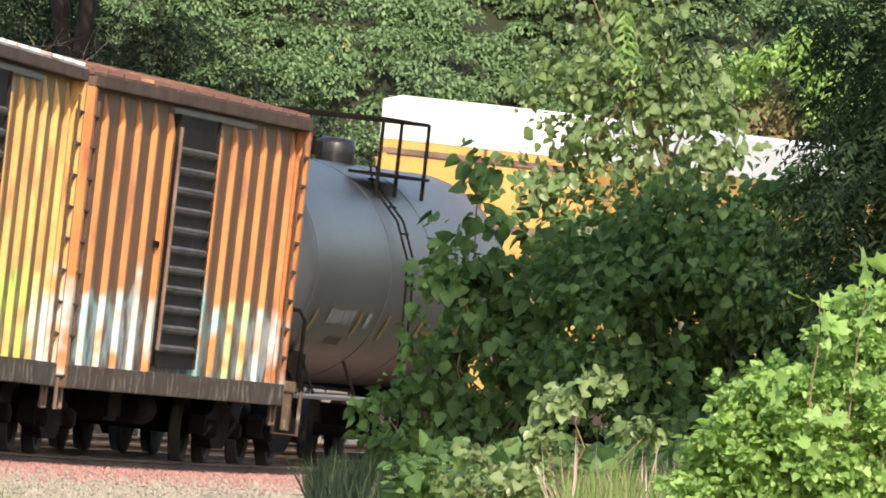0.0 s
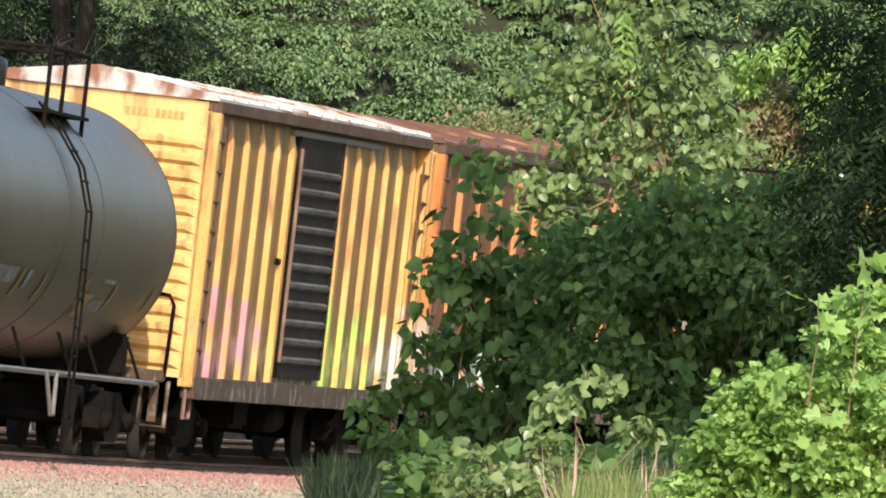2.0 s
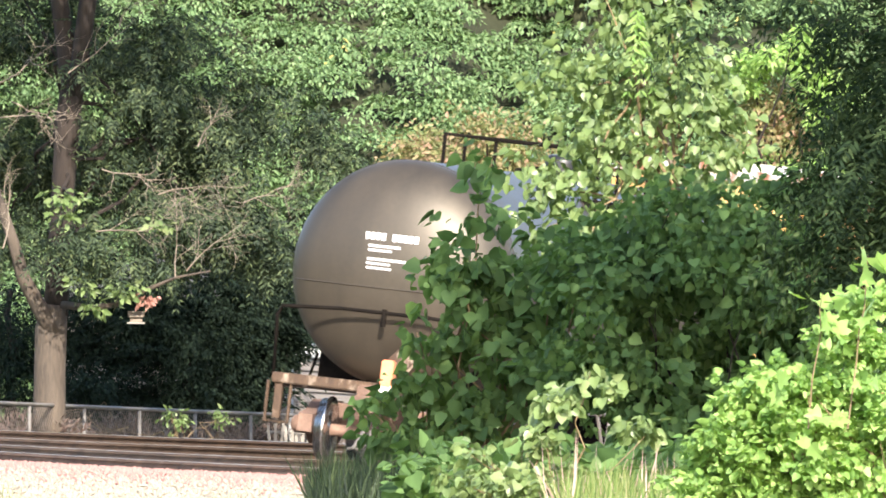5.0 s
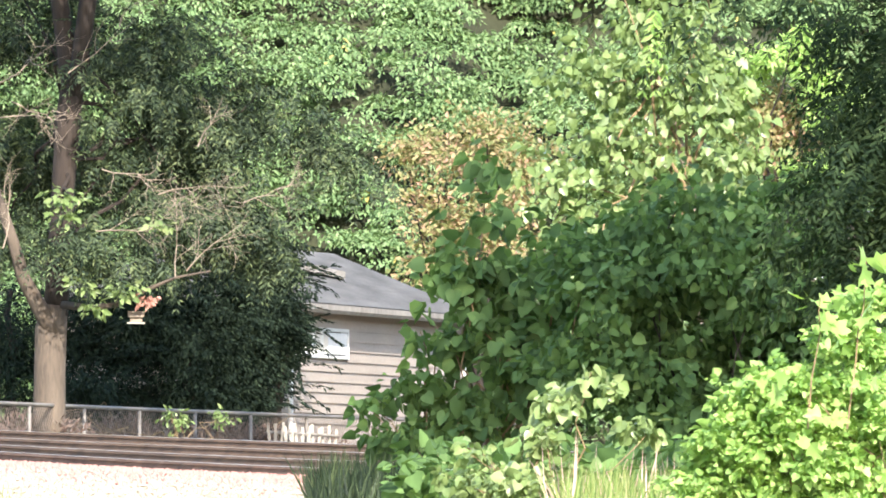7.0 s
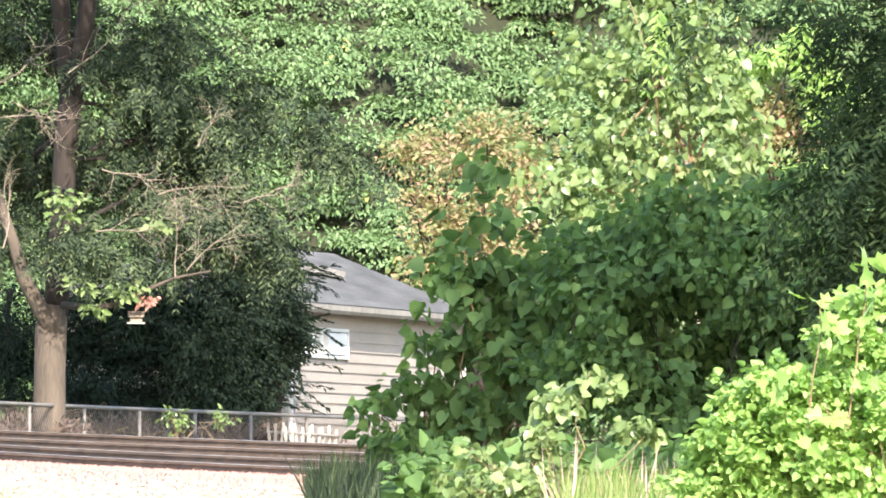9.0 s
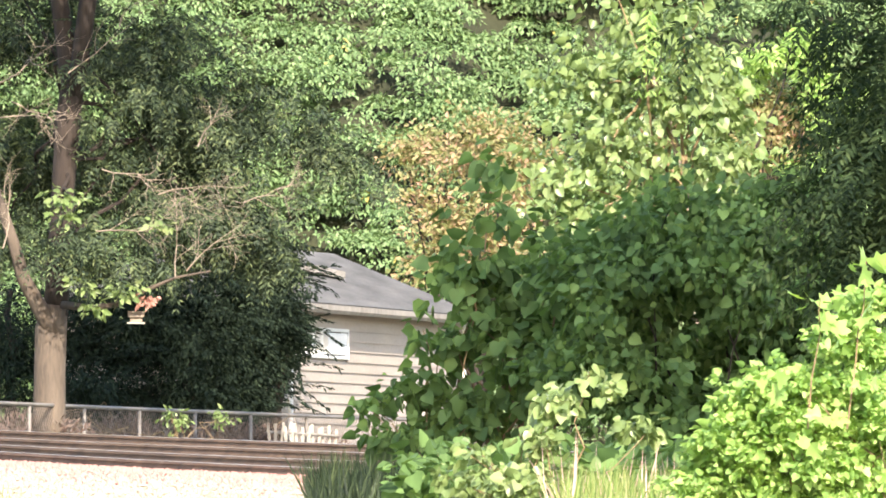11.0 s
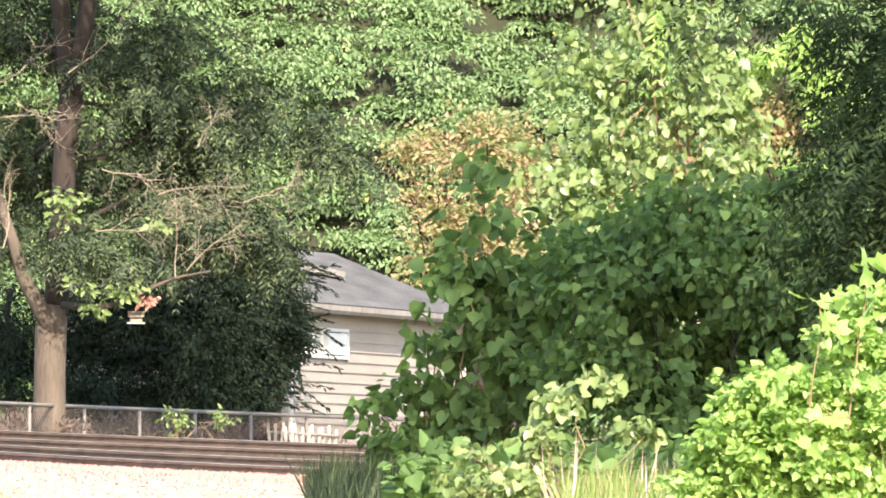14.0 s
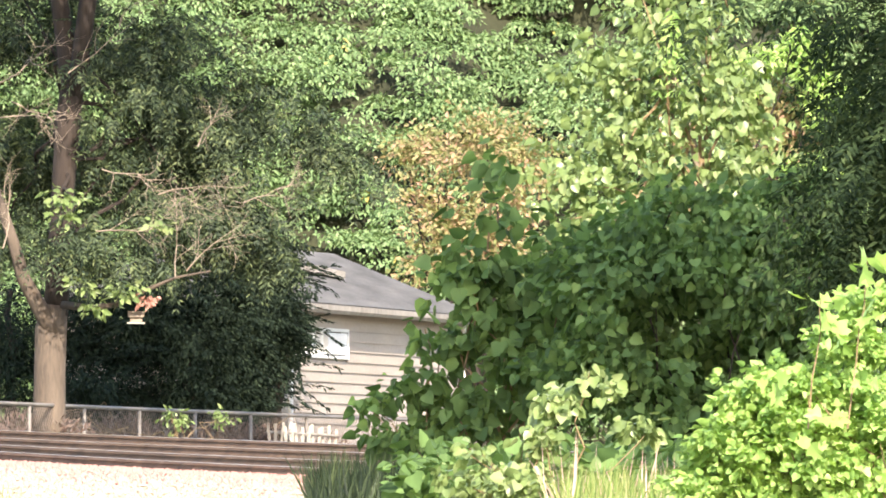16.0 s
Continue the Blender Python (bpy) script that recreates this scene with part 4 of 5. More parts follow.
def build_train():
    tank = tank_car("black tank car with dusty sides, last of the train", M_TANK, 16.3, True)
    end_of_train_marker(tank, -8.45)
    tank2 = tank_car("grey tank car behind the box cars", M_TANK_GREY, 14.0, False, 1.46, 2.53)
    a = box_car("yellow outside-post box car with galvanised roof and graffiti", M_POST_A, M_PANEL_SHADED_A, M_ROOF_GALV, 14.8, 4.42, True)
    b = box_car("orange outside-post box car with rusted roof and graffiti", M_POST_B, M_PANEL_SHADED_B, M_ROOF_RUST, 16.3, 4.40, True)
    rack = auto_rack("white-topped yellow auto rack freight car", 27.0)
    for car, s, half in ((tank, 7.85, 6.9), (a, 25.3, 5.4), (b, 41.8, 6.15), (tank2, 57.9, 5.75), (rack, 82.4, 10.8)):
        CARS.append((car, s, half))


# ---- beyond the track: fence, house, stones ----
def build_fence():
    fence = thing("chain_link_fence", "low galvanised chain link fence along the railway", "fence")
    posts = [-10.0 + 2.13 + 2.75 * i for i in range(24)]
    up = lambda u: beside(u, -8.0, 0.0, 0.0)
    for u in posts:
        p = up(u)
        part("fence_post", tube(bmesh.new(), [p - Vector((0, 0, 0.7)), p + Vector((0, 0, 1.0))], 0.026, 8), M_GALV, fence)
    bm = bmesh.new()
    tube(bm, [up(u) + Vector((0, 0, 1.0)) for u in np.arange(-10, 57, 1.0)], 0.028, 8)
    part("top_rail", bm, M_GALV, fence)
    bm = bmesh.new()
    step = 0.11
    for i in range(int(66 / step)):
        u = -10 + i * step
        for s in (-1, 1):
            a, b = up(u) + Vector((0, 0, -0.45)), up(u + s * 1.4) + Vector((0, 0, 0.97))
            tube(bm, [a, b], 0.0035, 3, False)
    part("wire_mesh", bm, M_MESH, fence, "rusty woven wire mesh")


def build_picket_fence():
    fence = thing("picket_fence", "short peeling white picket fence beside the house", "fence")
    for i in range(13):
        a = Vector((-2.624, 214.00, 3.047)).lerp(Vector((-1.670, 217.00, 3.007)), i / 12)
        z = a.z
        bm = slab((-0.022, -0.012, -0.3), (0.022, 0.012, 0.32 + 0.03 * (i % 3)), 0.004)
        ob = part("picket", bm, M_PICKET, fence)
        ob.matrix_basis = Matrix.Translation(a) @ Matrix.Rotation(0.05 * ((i * 7) % 5 - 2), 4, "Y")
    for dz in (0.02, 0.22):
        part("fence_rail", tube(bmesh.new(), [Vector((-2.676, 214.00, 3.047)) + Vector((0, 0.03, dz)), Vector((-1.618, 217.00, 3.007)) + Vector((0, 0.03, dz))], 0.022, 5), M_PICKET, fence)


def build_stones():
    rng = np.random.default_rng(5)
    for at, size in (((-2.328, 212.00, 2.956), 0.16), ((-2.031, 212.00, 2.922), 0.19), ((-1.673, 213.00, 2.911), 0.14), ((-2.655, 211.00, 2.991), 0.12)):
        bm = bmesh.new()
        bmesh.ops.create_icosphere(bm, subdivisions=3, radius=1)
        for v in bm.verts:
            v.co *= 1 + 0.25 * noise.noise(v.co * 1.3 + Vector(at))
            v.co = Vector((v.co.x * size, v.co.y * size, v.co.z * size * 0.6))
        tagged(place("boulder", bm, M_STONE, m=Matrix.Translation(at)), "rounded pinkish garden boulder by the fence", "boulder", "boulders")


def build_feeder():
    """A small bird feeder hung from the low limb."""
    at = Vector((-4.438, 203.90, 4.780))
    feeder = thing("bird_feeder", "small pale wooden bird feeder hanging from a limb", "bird feeder", Matrix.Translation(at))
    part("tray", slab((-0.13, -0.10, -0.04), (0.13, 0.10, -0.015), 0.006), M_PICKET, feeder)
    part("back_post", slab((-0.09, -0.05, -0.015), (0.09, 0.05, 0.06), 0.006), M_TWIG, feeder)
    bm = bmesh.new()
    extrude_x(bm, [(-0.11, 0.06), (0.0, 0.13), (0.11, 0.06), (0.0, 0.145)], -0.12, 0.12)
    part("roof", bm, M_TWIG, feeder)
    part("hanger", tube(bmesh.new(), [(0, 0, 0.13), (0.02, 0, 0.44)], 0.006, 5), M_DARK_STEEL, feeder)


HOUSE = Matrix.Translation((0.36, 232.65, 2.2)) @ Matrix.Rotation(math.pi / 2 - 0.197, 4, "Z")


def build_house():
    """x runs along the wall that faces the track, to the far corner at 0; y goes away from the track."""
    house = thing("house", "small tan lap-sided house with a grey hip roof", "house", HOUSE)
    long, wide, eave = 14.6, 3.7, 3.02
    win0, win1, sill, head = -13.5, -9.6, 2.33, 2.71
    bm = bmesh.new()
    box(bm, (-long, 0.04, -0.6), (win0, 0.2, eave))
    box(bm, (win1, 0.04, -0.6), (0, 0.2, eave))
    box(bm, (win0, 0.04, -0.6), (win1, 0.2, sill))
    box(bm, (win0, 0.04, head), (win1, 0.2, eave))
    box(bm, (-0.2, 0.2, -0.6), (0, wide, eave))
    box(bm, (-long, wide - 0.2, -0.6), (-0.2, wide, eave))
    box(bm, (-long, 0.2, -0.6), (-long + 0.2, wide - 0.2, eave))
    wall = part("wall", bm, M_SIDING, house)
    z, i = -0.4, 0
    while z < eave - 0.05:
        for x0, x1 in ((-long, win0 - 0.06), (win1 + 0.06, -0.02)) if sill - 0.17 < z < head else ((-long, -0.02),):
            bm = bmesh.new()
            extrude_x(bm, [(0.04, z), (0.005, z), (0.03, z + 0.17), (0.04, z + 0.17)], x0, x1)
            part("lap_board", bm, M_SIDING, wall)
        z += 0.165
        i += 1
    for x in (-0.06,):
        part("corner_board", slab((x, -0.015, -0.5), (x + 0.1, 0.06, eave), 0.006), M_WHITE, house)
    # roof
    o, rise = 0.24, 0.98
    bm = bmesh.new()
    e = [(-long - o, -o), (o, -o), (o, wide + o), (-long - o, wide + o)]
    low = [bm.verts.new((x, y, eave + 0.02)) for x, y in e]
    top = [bm.verts.new((x, y, eave + 0.10)) for x, y in e]
    r0, r1 = bm.verts.new((-long + wide / 2, wide / 2, eave + rise + 0.12)), bm.verts.new((-wide / 2, wide / 2, eave + rise + 0.12))
    bm.faces.new(low[::-1])
    for j in range(4):
        bm.faces.new((low[j], low[(j + 1) % 4], top[(j + 1) % 4], top[j]))
    bm.faces.new((top[0], top[1], r1, r0))
    bm.faces.new((top[1], top[2], r1))
    bm.faces.new((top[2], top[3], r0, r1))
    bm.faces.new((top[3], top[0], r0))
    roof = part("roof", bm, M_SHINGLE, house, "weathered grey shingle roof")
    # shingle courses on the visible slopes
    rng = np.random.default_rng(8)
    run = wide / 2 + o
    bm = bmesh.new()
    for c in range(15):
        q = c / 15
        y, z = -o + q * run, eave + 0.105 + q * (rise + 0.02)
        x, end = -long - o + q * run, o - q * run
        while x < end - 0.1:
            w = 0.24 + 0.12 * rng.random()
            x1 = min(x + w, end)
            lift = 0.002 + 0.008 * rng.random()
            vs = [bm.verts.new(p) for p in ((x + 0.008, y - 0.01, z + lift), (x1, y - 0.01, z + lift), (x1, y + run / 15, z + (rise + 0.02) / 15 + 0.004), (x + 0.008, y + run / 15, z + (rise + 0.02) / 15 + 0.004))]
            bm.faces.new(vs)
            x = x1
    shingles = part("shingles", bm, M_SHINGLE, roof)
    shingles["kind"] = "stuff"
    part("fascia", slab((-long - o, -o - 0.02, eave - 0.03), (o, -o + 0.01, eave + 0.06), 0.006), M_SIDING, house)
    bm = bmesh.new()
    extrude_x(bm, [(-o - 0.13, eave + 0.08), (-o - 0.13, eave + 0.0), (-o - 0.09, eave - 0.05), (-o - 0.02, eave - 0.05), (-o - 0.02, eave - 0.03), (-o - 0.08, eave - 0.03), (-o - 0.115, eave + 0.01), (-o - 0.115, eave + 0.08)], -long - o, o)
    part("gutter", bm, M_PICKET, house, "white rain gutter")
    ridge = bmesh.new()
    tube(ridge, [(-10.6, 1.05, eave + 0.84), (-6.4, 0.75, eave + 0.66)], 0.085, 4)
    part("roof_batten", ridge, M_PICKET, house, "pale batten lying on the roof")
    # window
    window = part("window", slab((win0 + 0.02, 0.10, sill), (win1 - 0.02, 0.13, head)), M_GLASS, house, "white-framed sliding window")
    bm = bmesh.new()
    box(bm, (win0 - 0.05, -0.03, sill - 0.05), (win1 + 0.05, 0.10, sill), 0.008)
    box(bm, (win0 - 0.05, -0.03, head), (win1 + 0.05, 0.10, head + 0.05), 0.008)
    for x in (win0 - 0.05, win1 - 0.03):
        box(bm, (x, -0.03, sill), (x + 0.08, 0.10, head), 0.008)
    part("window_frame", bm, M_WHITE, window)
    for x in (win0 + 0.75, win0 + 1.3, win0 + 1.95):
        part("muntin", slab((x - 0.07, -0.01, sill), (x + 0.07, 0.09, head), 0.006), M_WHITE, window)
    part("shutter_panel", slab((win1 - 1.55, -0.02, sill + 0.02), (win1 - 0.08, 0.085, head - 0.02), 0.008), M_WHITE, window, "white closed panel")
    part("downspout", tube(bmesh.new(), [(-14.3, -0.08, eave - 0.1), (-14.3, -0.08, -0.4)], 0.04, 8), M_WHITE, house)


# ---- hillside ----
def bank_y(x, z):
    return 251 + 0.10 * x + (z - 2) * 0.85 - 2.6 * noise.fractal((x * 0.26, z * 0.30, 3.1), 1.0, 2.0, 4)


def build_hill():
    rng = np.random.default_rng(11)
    # cushions of vine that overlap like scales up the bank
    n = 5000
    x = rng.random(n) * 36 - 17
    z = 1.0 + rng.random(n) ** 0.85 * 17
    y = np.array([bank_y(a, b) for a, b in zip(x, z)]) - 0.5 * rng.random(n)
    centres = np.stack([x, y, z], 1)
    size = 0.24 + 0.42 * rng.random(n) ** 1.5
    k = 130
    d = unit(rng, n * k)
    d[:, 1] = -np.abs(d[:, 1])
    d[:, 2] = np.where(d[:, 2] < -0.25, -d[:, 2], d[:, 2])
    rr = np.repeat(size, k)[:, None] * (0.72 + 0.35 * rng.random((n * k, 1)))
    p = np.repeat(centres, k, 0) + d * rr * np.array([1.1, 0.9, 0.55])
    tips = d * 0.6 + unit(rng, n * k) * 0.5 + np.array([0, -0.2, -0.55])
    up = d * 0.4 + np.array([0, -0.1, 0.9]) + unit(rng, n * k) * 0.5
    tagged(blades("vine_leaves", p, tips, up, 0.075 + 0.07 * rng.random(n * k), "leaflet", L_VINE), "dense bright green vine leaves draping the hillside", "vines", kind="stuff")
    pick = rng.choice(n, 110)
    out = np.tile([[0, -0.8, 0.6]], (110, 1))
    p, tips, up, s = sprays(rng, centres[pick] + out * size[pick][:, None], out, 3, 0.15, 0.15, 0.3, 0.7)
    tagged(blades("yellow_leaves", p, tips, up, s, "oval", L_VINE_YELLOW), "scattered yellowed vine leaves", "vines", kind="stuff")
    # the bank itself, behind the leaves; its dark colour paints the shaded gaps
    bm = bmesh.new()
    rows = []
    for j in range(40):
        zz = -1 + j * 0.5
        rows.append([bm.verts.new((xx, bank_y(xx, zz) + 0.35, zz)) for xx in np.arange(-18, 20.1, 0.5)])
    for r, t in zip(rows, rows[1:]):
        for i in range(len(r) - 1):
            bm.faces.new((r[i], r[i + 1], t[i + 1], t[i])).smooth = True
    tagged(place("hill_bank", bm, M_BANK_SHADED), "steep earth bank under the vines", "bank", kind="structure")


def leafy(name, label, category, m, lumps, n, each, spread, size, shape, material, seed, droop=0.5, lay=0.6, shell=0.5, leaf_label="", clumps=None):
    """A plant's holder and its crown of leaf sprays in lumps; the holder stands at m."""
    rng = np.random.default_rng(seed)
    plant = thing(name, label, category, Matrix.Translation(m))
    base = Vector(m)
    rel = [((Vector(c) - base)[:], r) for c, r in lumps]
    centres, out = clumped(rng, rel, clumps[0], n // clumps[0], clumps[1]) if clumps else in_lumps(rng, rel, n, shell)
    p, tips, up, s = sprays(rng, centres, out, each, spread, size, droop, lay)
    blades("crown", p, tips, up, s, shape, material, plant, leaf_label)
    return plant, rng, rel, centres


def stems(plant, rng, centres, roots, count, radius, material, name="limb"):
    """Limbs from the roots to places in the crown."""
    for i in range(count):
        c = Vector(centres[rng.integers(len(centres))])
        a = Vector(roots[i % len(roots)])
        bm = bmesh.new()
        bough(rng, bm, a, c, radius, radius * 0.25, 0.08)
        part(name, bm, material, plant)


def build_far_plants():
    # russet seeded shrub before the vines
    lumps = [((0.643, 243.00, 8.420), (1.2, 0.8, 0.75)), ((-0.528, 244.00, 8.350), (0.6, 0.6, 0.5)), ((1.325, 243.00, 7.932), (1.0, 0.7, 0.8)), ((-0.039, 243.00, 7.055), (0.7, 0.6, 0.9)), ((0.740, 243.00, 6.763), (1.0, 0.7, 0.9)), ((-0.380, 243.00, 6.373), (0.5, 0.6, 0.35))]
    plant, rng, rel, cs = leafy("russet_shrub", "russet and yellow-green seeding shrub on the hillside", "shrub", (0.545, 243.00, 4.133), lumps, 700, 13, 0.24, 0.10, "oval", L_RUSSET, 21, 0.2, 0.7, 0.3)
    stems(plant, rng, cs, [(0, 0, -0.8)], 10, 0.05, M_BARK_SHADED)
    lumps = [((5.977, 246.00, 8.703), (0.8, 0.6, 1.0)), ((5.583, 246.00, 9.295), (0.5, 0.5, 0.5))]
    plant, rng, rel, cs = leafy("russet_shrub", "russet and yellow-green seeding shrub on the hillside", "shrub", (5.976, 246.00, 5.151), lumps, 260, 13, 0.24, 0.10, "oval", L_RUSSET, 22, 0.2, 0.7, 0.3)
    stems(plant, rng, cs, [(0, 0, -0.8)], 6, 0.05, M_BARK_SHADED)


def build_sunlit_patch():
    # added shrub; its brighter leaf colour paints a sunlit patch of the hill
    lumps = [((5.95, 245.2, 10.15), (0.85, 0.5, 0.55)), ((6.65, 245.0, 9.45), (0.5, 0.5, 0.8)), ((5.25, 245.6, 9.75), (0.35, 0.4, 0.35)), ((6.3, 245.0, 7.9), (0.6, 0.5, 0.5))]
    plant, rng, rel, cs = leafy("sunlit_patch_shrub", "added yellow-green shrub that paints a sunlit patch of hillside", "shrub", (6.0, 246.0, 5.1), lumps, 520, 13, 0.22, 0.11, "leaflet", L_BRIGHT, 23, 0.3, 0.7, 0.3, clumps=(52, 0.26))
    stems(plant, rng, cs, [(0, 0, -0.8)], 8, 0.05, M_BARK_SHADED)


def feathers(rng, tree, lumps, count):
    """Flat drooping boughs that stand out of the crown, needles on both sides."""
    foot, out = in_lumps(rng, lumps, count, 0.85)
    way = out * np.array([1.2, 0.8, 0.15]) + rng.normal(size=(count, 3)) * 0.25
    way /= np.linalg.norm(way, axis=1)[:, None]
    length = 0.4 + 0.5 * rng.random(count)
    k = 60
    q = rng.random((count, k, 1))
    side = np.cross(way, [0, 0, 1.0])
    width = (1 - q) * 0.20 * (2 * rng.random((count, k, 1)) - 1)
    p = foot[:, None] + way[:, None] * q * length[:, None, None] + side[:, None] * width
    p[..., 2] -= 0.25 * (q[..., 0] ** 2) * length[:, None] + 0.25 * np.abs(width[..., 0]) + 0.03 * rng.random((count, k))
    tips = way[:, None] + side[:, None] * np.sign(width) * 0.7 + rng.normal(size=(count, k, 3)) * 0.25 + np.array([0, 0, -0.25])
    up = np.array([0, 0, 1.0]) + rng.normal(size=(count, k, 3)) * 0.3
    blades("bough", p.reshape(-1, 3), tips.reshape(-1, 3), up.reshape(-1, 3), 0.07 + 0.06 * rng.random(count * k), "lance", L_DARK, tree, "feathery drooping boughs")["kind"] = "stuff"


def build_yard_trees():
    # tall tree behind the fence
    base = Vector((-5.726, 205.00, 2.982))
    lumps = [((-6.027, 207.60, 9.077), (1.7, 1.2, 1.2)), ((-4.411, 206.00, 8.606), (1.3, 1.4, 1.2)), ((-3.007, 206.00, 8.027), (1.3, 1.1, 0.7)), ((-3.998, 206.00, 7.449), (1.6, 1.4, 1.0)), ((-1.859, 207.00, 7.395), (0.4, 0.5, 0.7)),
             ((-5.604, 207.40, 6.824), (1.2, 1.0, 0.9)), ((-2.772, 207.00, 6.315), (1.0, 1.0, 0.8)), ((-6.347, 207.20, 7.483), (1.0, 1.0, 0.9)), ((-4.694, 204.00, 5.918), (1.1, 0.9, 0.55)), ((-1.361, 207.00, 6.979), (0.4, 0.5, 0.45)), ((-3.502, 206.00, 6.540), (1.0, 1.0, 0.7)), ((-2.523, 207.00, 5.817), (0.7, 0.8, 0.4)), ((-3.758, 206.50, 5.972), (0.9, 0.8, 0.5)),
              ((-6.279, 205.00, 6.022), (0.6, 0.6, 0.5))]
    # crown above the view; its forward lumps are added to shade stem and evergreens
    shade_crown = [((-4.825, 206.00, 10.955), (3.0, 2.0, 1.3)), ((-5.2, 199.8, 12.2), (3.4, 2.6, 2.2)), ((-2.6, 201.5, 11.4), (1.6, 2.0, 1.3))]
    tree, rng, rel, cs = leafy("yard_tree", "tall forked tree with grey bark and bare twigs, behind the fence", "tree", base, shade_crown, 1000, 14, 0.28, 0.15, "oval", L_ASH, 31, 0.9, 0.4, 0.35)
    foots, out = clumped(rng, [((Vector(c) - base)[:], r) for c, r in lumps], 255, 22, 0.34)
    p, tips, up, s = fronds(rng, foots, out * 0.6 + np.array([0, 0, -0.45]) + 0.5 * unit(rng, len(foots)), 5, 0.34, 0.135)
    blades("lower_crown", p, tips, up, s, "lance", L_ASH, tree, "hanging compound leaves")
    cs = foots
    w = lambda *p: Vector(p) - base
    bm = bmesh.new()
    tube(bm, [w(*(-5.726, 205.00, 2.817)), w(*(-5.727, 205.00, 3.351)), w(*(-5.719, 205.00, 4.050)), w(*(-5.703, 205.00, 4.666)), w(*(-5.662, 205.00, 5.036))], [0.30, 0.245, 0.23, 0.235, 0.2], 14)
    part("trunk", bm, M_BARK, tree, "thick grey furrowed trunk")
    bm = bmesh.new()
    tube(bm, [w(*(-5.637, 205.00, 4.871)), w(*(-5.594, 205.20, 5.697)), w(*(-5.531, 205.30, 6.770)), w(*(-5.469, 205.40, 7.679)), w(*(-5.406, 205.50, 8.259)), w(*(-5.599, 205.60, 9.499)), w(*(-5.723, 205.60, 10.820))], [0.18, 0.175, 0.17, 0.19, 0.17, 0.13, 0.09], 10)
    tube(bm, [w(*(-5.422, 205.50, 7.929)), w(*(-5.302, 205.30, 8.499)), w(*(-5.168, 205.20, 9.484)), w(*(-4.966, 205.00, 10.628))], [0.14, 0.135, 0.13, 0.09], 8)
    part("stem", bm, M_BARK_SHADED, tree, "forked upper stem with crown shade in its colour")
    bm = bmesh.new()
    tube(bm, [w(*(-5.659, 204.90, 4.623)), w(*(-5.862, 204.80, 4.991)), w(*(-6.105, 204.70, 5.441)), w(*(-6.234, 204.60, 5.931)), w(*(-6.510, 204.50, 6.749))], [0.13, 0.12, 0.10, 0.085, 0.06], 10)
    part("limb", bm, M_BARK, tree)
    bm = bmesh.new()
    tube(bm, [w(*(-5.517, 204.80, 5.032)), w(*(-5.110, 204.30, 4.983)), w(*(-4.735, 204.00, 5.019)), w(*(-4.322, 203.80, 5.219)), w(*(-3.869, 203.60, 5.404)), w(*(-3.359, 203.40, 5.498))], [0.06, 0.045, 0.04, 0.034, 0.022, 0.012], 8)
    part("limb", bm, M_BARK, tree, "low crooked limb")
    stems(tree, rng, cs, [w(*(-5.507, 205.30, 7.017)), w(*(-5.428, 205.40, 8.008)), w(*(-5.594, 205.20, 5.862)), w(*(-5.554, 205.50, 9.001))], 14, 0.035, M_BARK_SHADED)
    for at, way, length, n in (((-6.482, 203.60, 8.196), (1, 0, 0.05), 0.9, 2), ((-6.482, 203.60, 7.706), (1, 0, 0.3), 0.8, 2), ((-6.237, 203.60, 7.951), (0.9, 0, -0.25), 0.55, 2), ((-3.700, 203.30, 5.496), (0.5, 0, 0.9), 0.8, 2),
                               ((-3.865, 203.40, 5.416), (0.1, 0, 1), 0.9, 2), ((-4.114, 203.60, 6.604), (0.8, 0, 0.35), 0.9, 3), ((-5.009, 203.50, 6.071), (1, 0, -0.05), 0.8, 2), ((-5.442, 204.40, 8.386), (0.8, -0.2, 0.5), 1.0, 1),
                               ((-2.895, 204.00, 6.491), (0.8, 0, 0.4), 0.7, 2), ((-6.361, 203.70, 5.830), (0.3, 0, 1), 0.8, 2), ((-3.546, 203.80, 7.303), (0.2, 0, 1), 0.5, 2), ((-4.935, 203.80, 6.976), (0.8, 0, -0.3), 0.7, 2)):
        bm = bmesh.new()
        twigs(rng, bm, w(*at), way, length, 0.012, n)
        part("bare_twig", bm, M_TWIG, tree, "bare pale twigs")
    p, tips, up, s = sprays(rng, np.array([w(*(-4.262, 203.70, 5.111))[:]]), np.array([[0, -1, 0.2]]), 40, 0.16, 0.12, 1.0, 0.2)
    blades("dead_leaf_clump", p, tips, up, s, "oval", L_DRY, tree, "clump of dead orange leaves")
    # brighter poplar leaf colour stands in for sunlit sprays on this tree
    p, tips, up, s = sprays(rng, np.array([w(*a)[:] for a in ((-5.338, 203.60, 6.563), (-5.583, 203.60, 6.604), (-4.639, 203.40, 5.171), (-5.011, 203.60, 4.971), (-4.112, 203.50, 6.193), (-4.519, 203.50, 5.255), (-5.502, 203.60, 6.318), (-5.175, 203.60, 5.338))]), np.tile([[0, -1, 0.3]], (8, 1)), 34, 0.24, 0.13, 0.5, 0.6)
    blades("sun_toned_spray", p, tips, up, s, "oval", L_POPLAR, tree)["kind"] = "stuff"
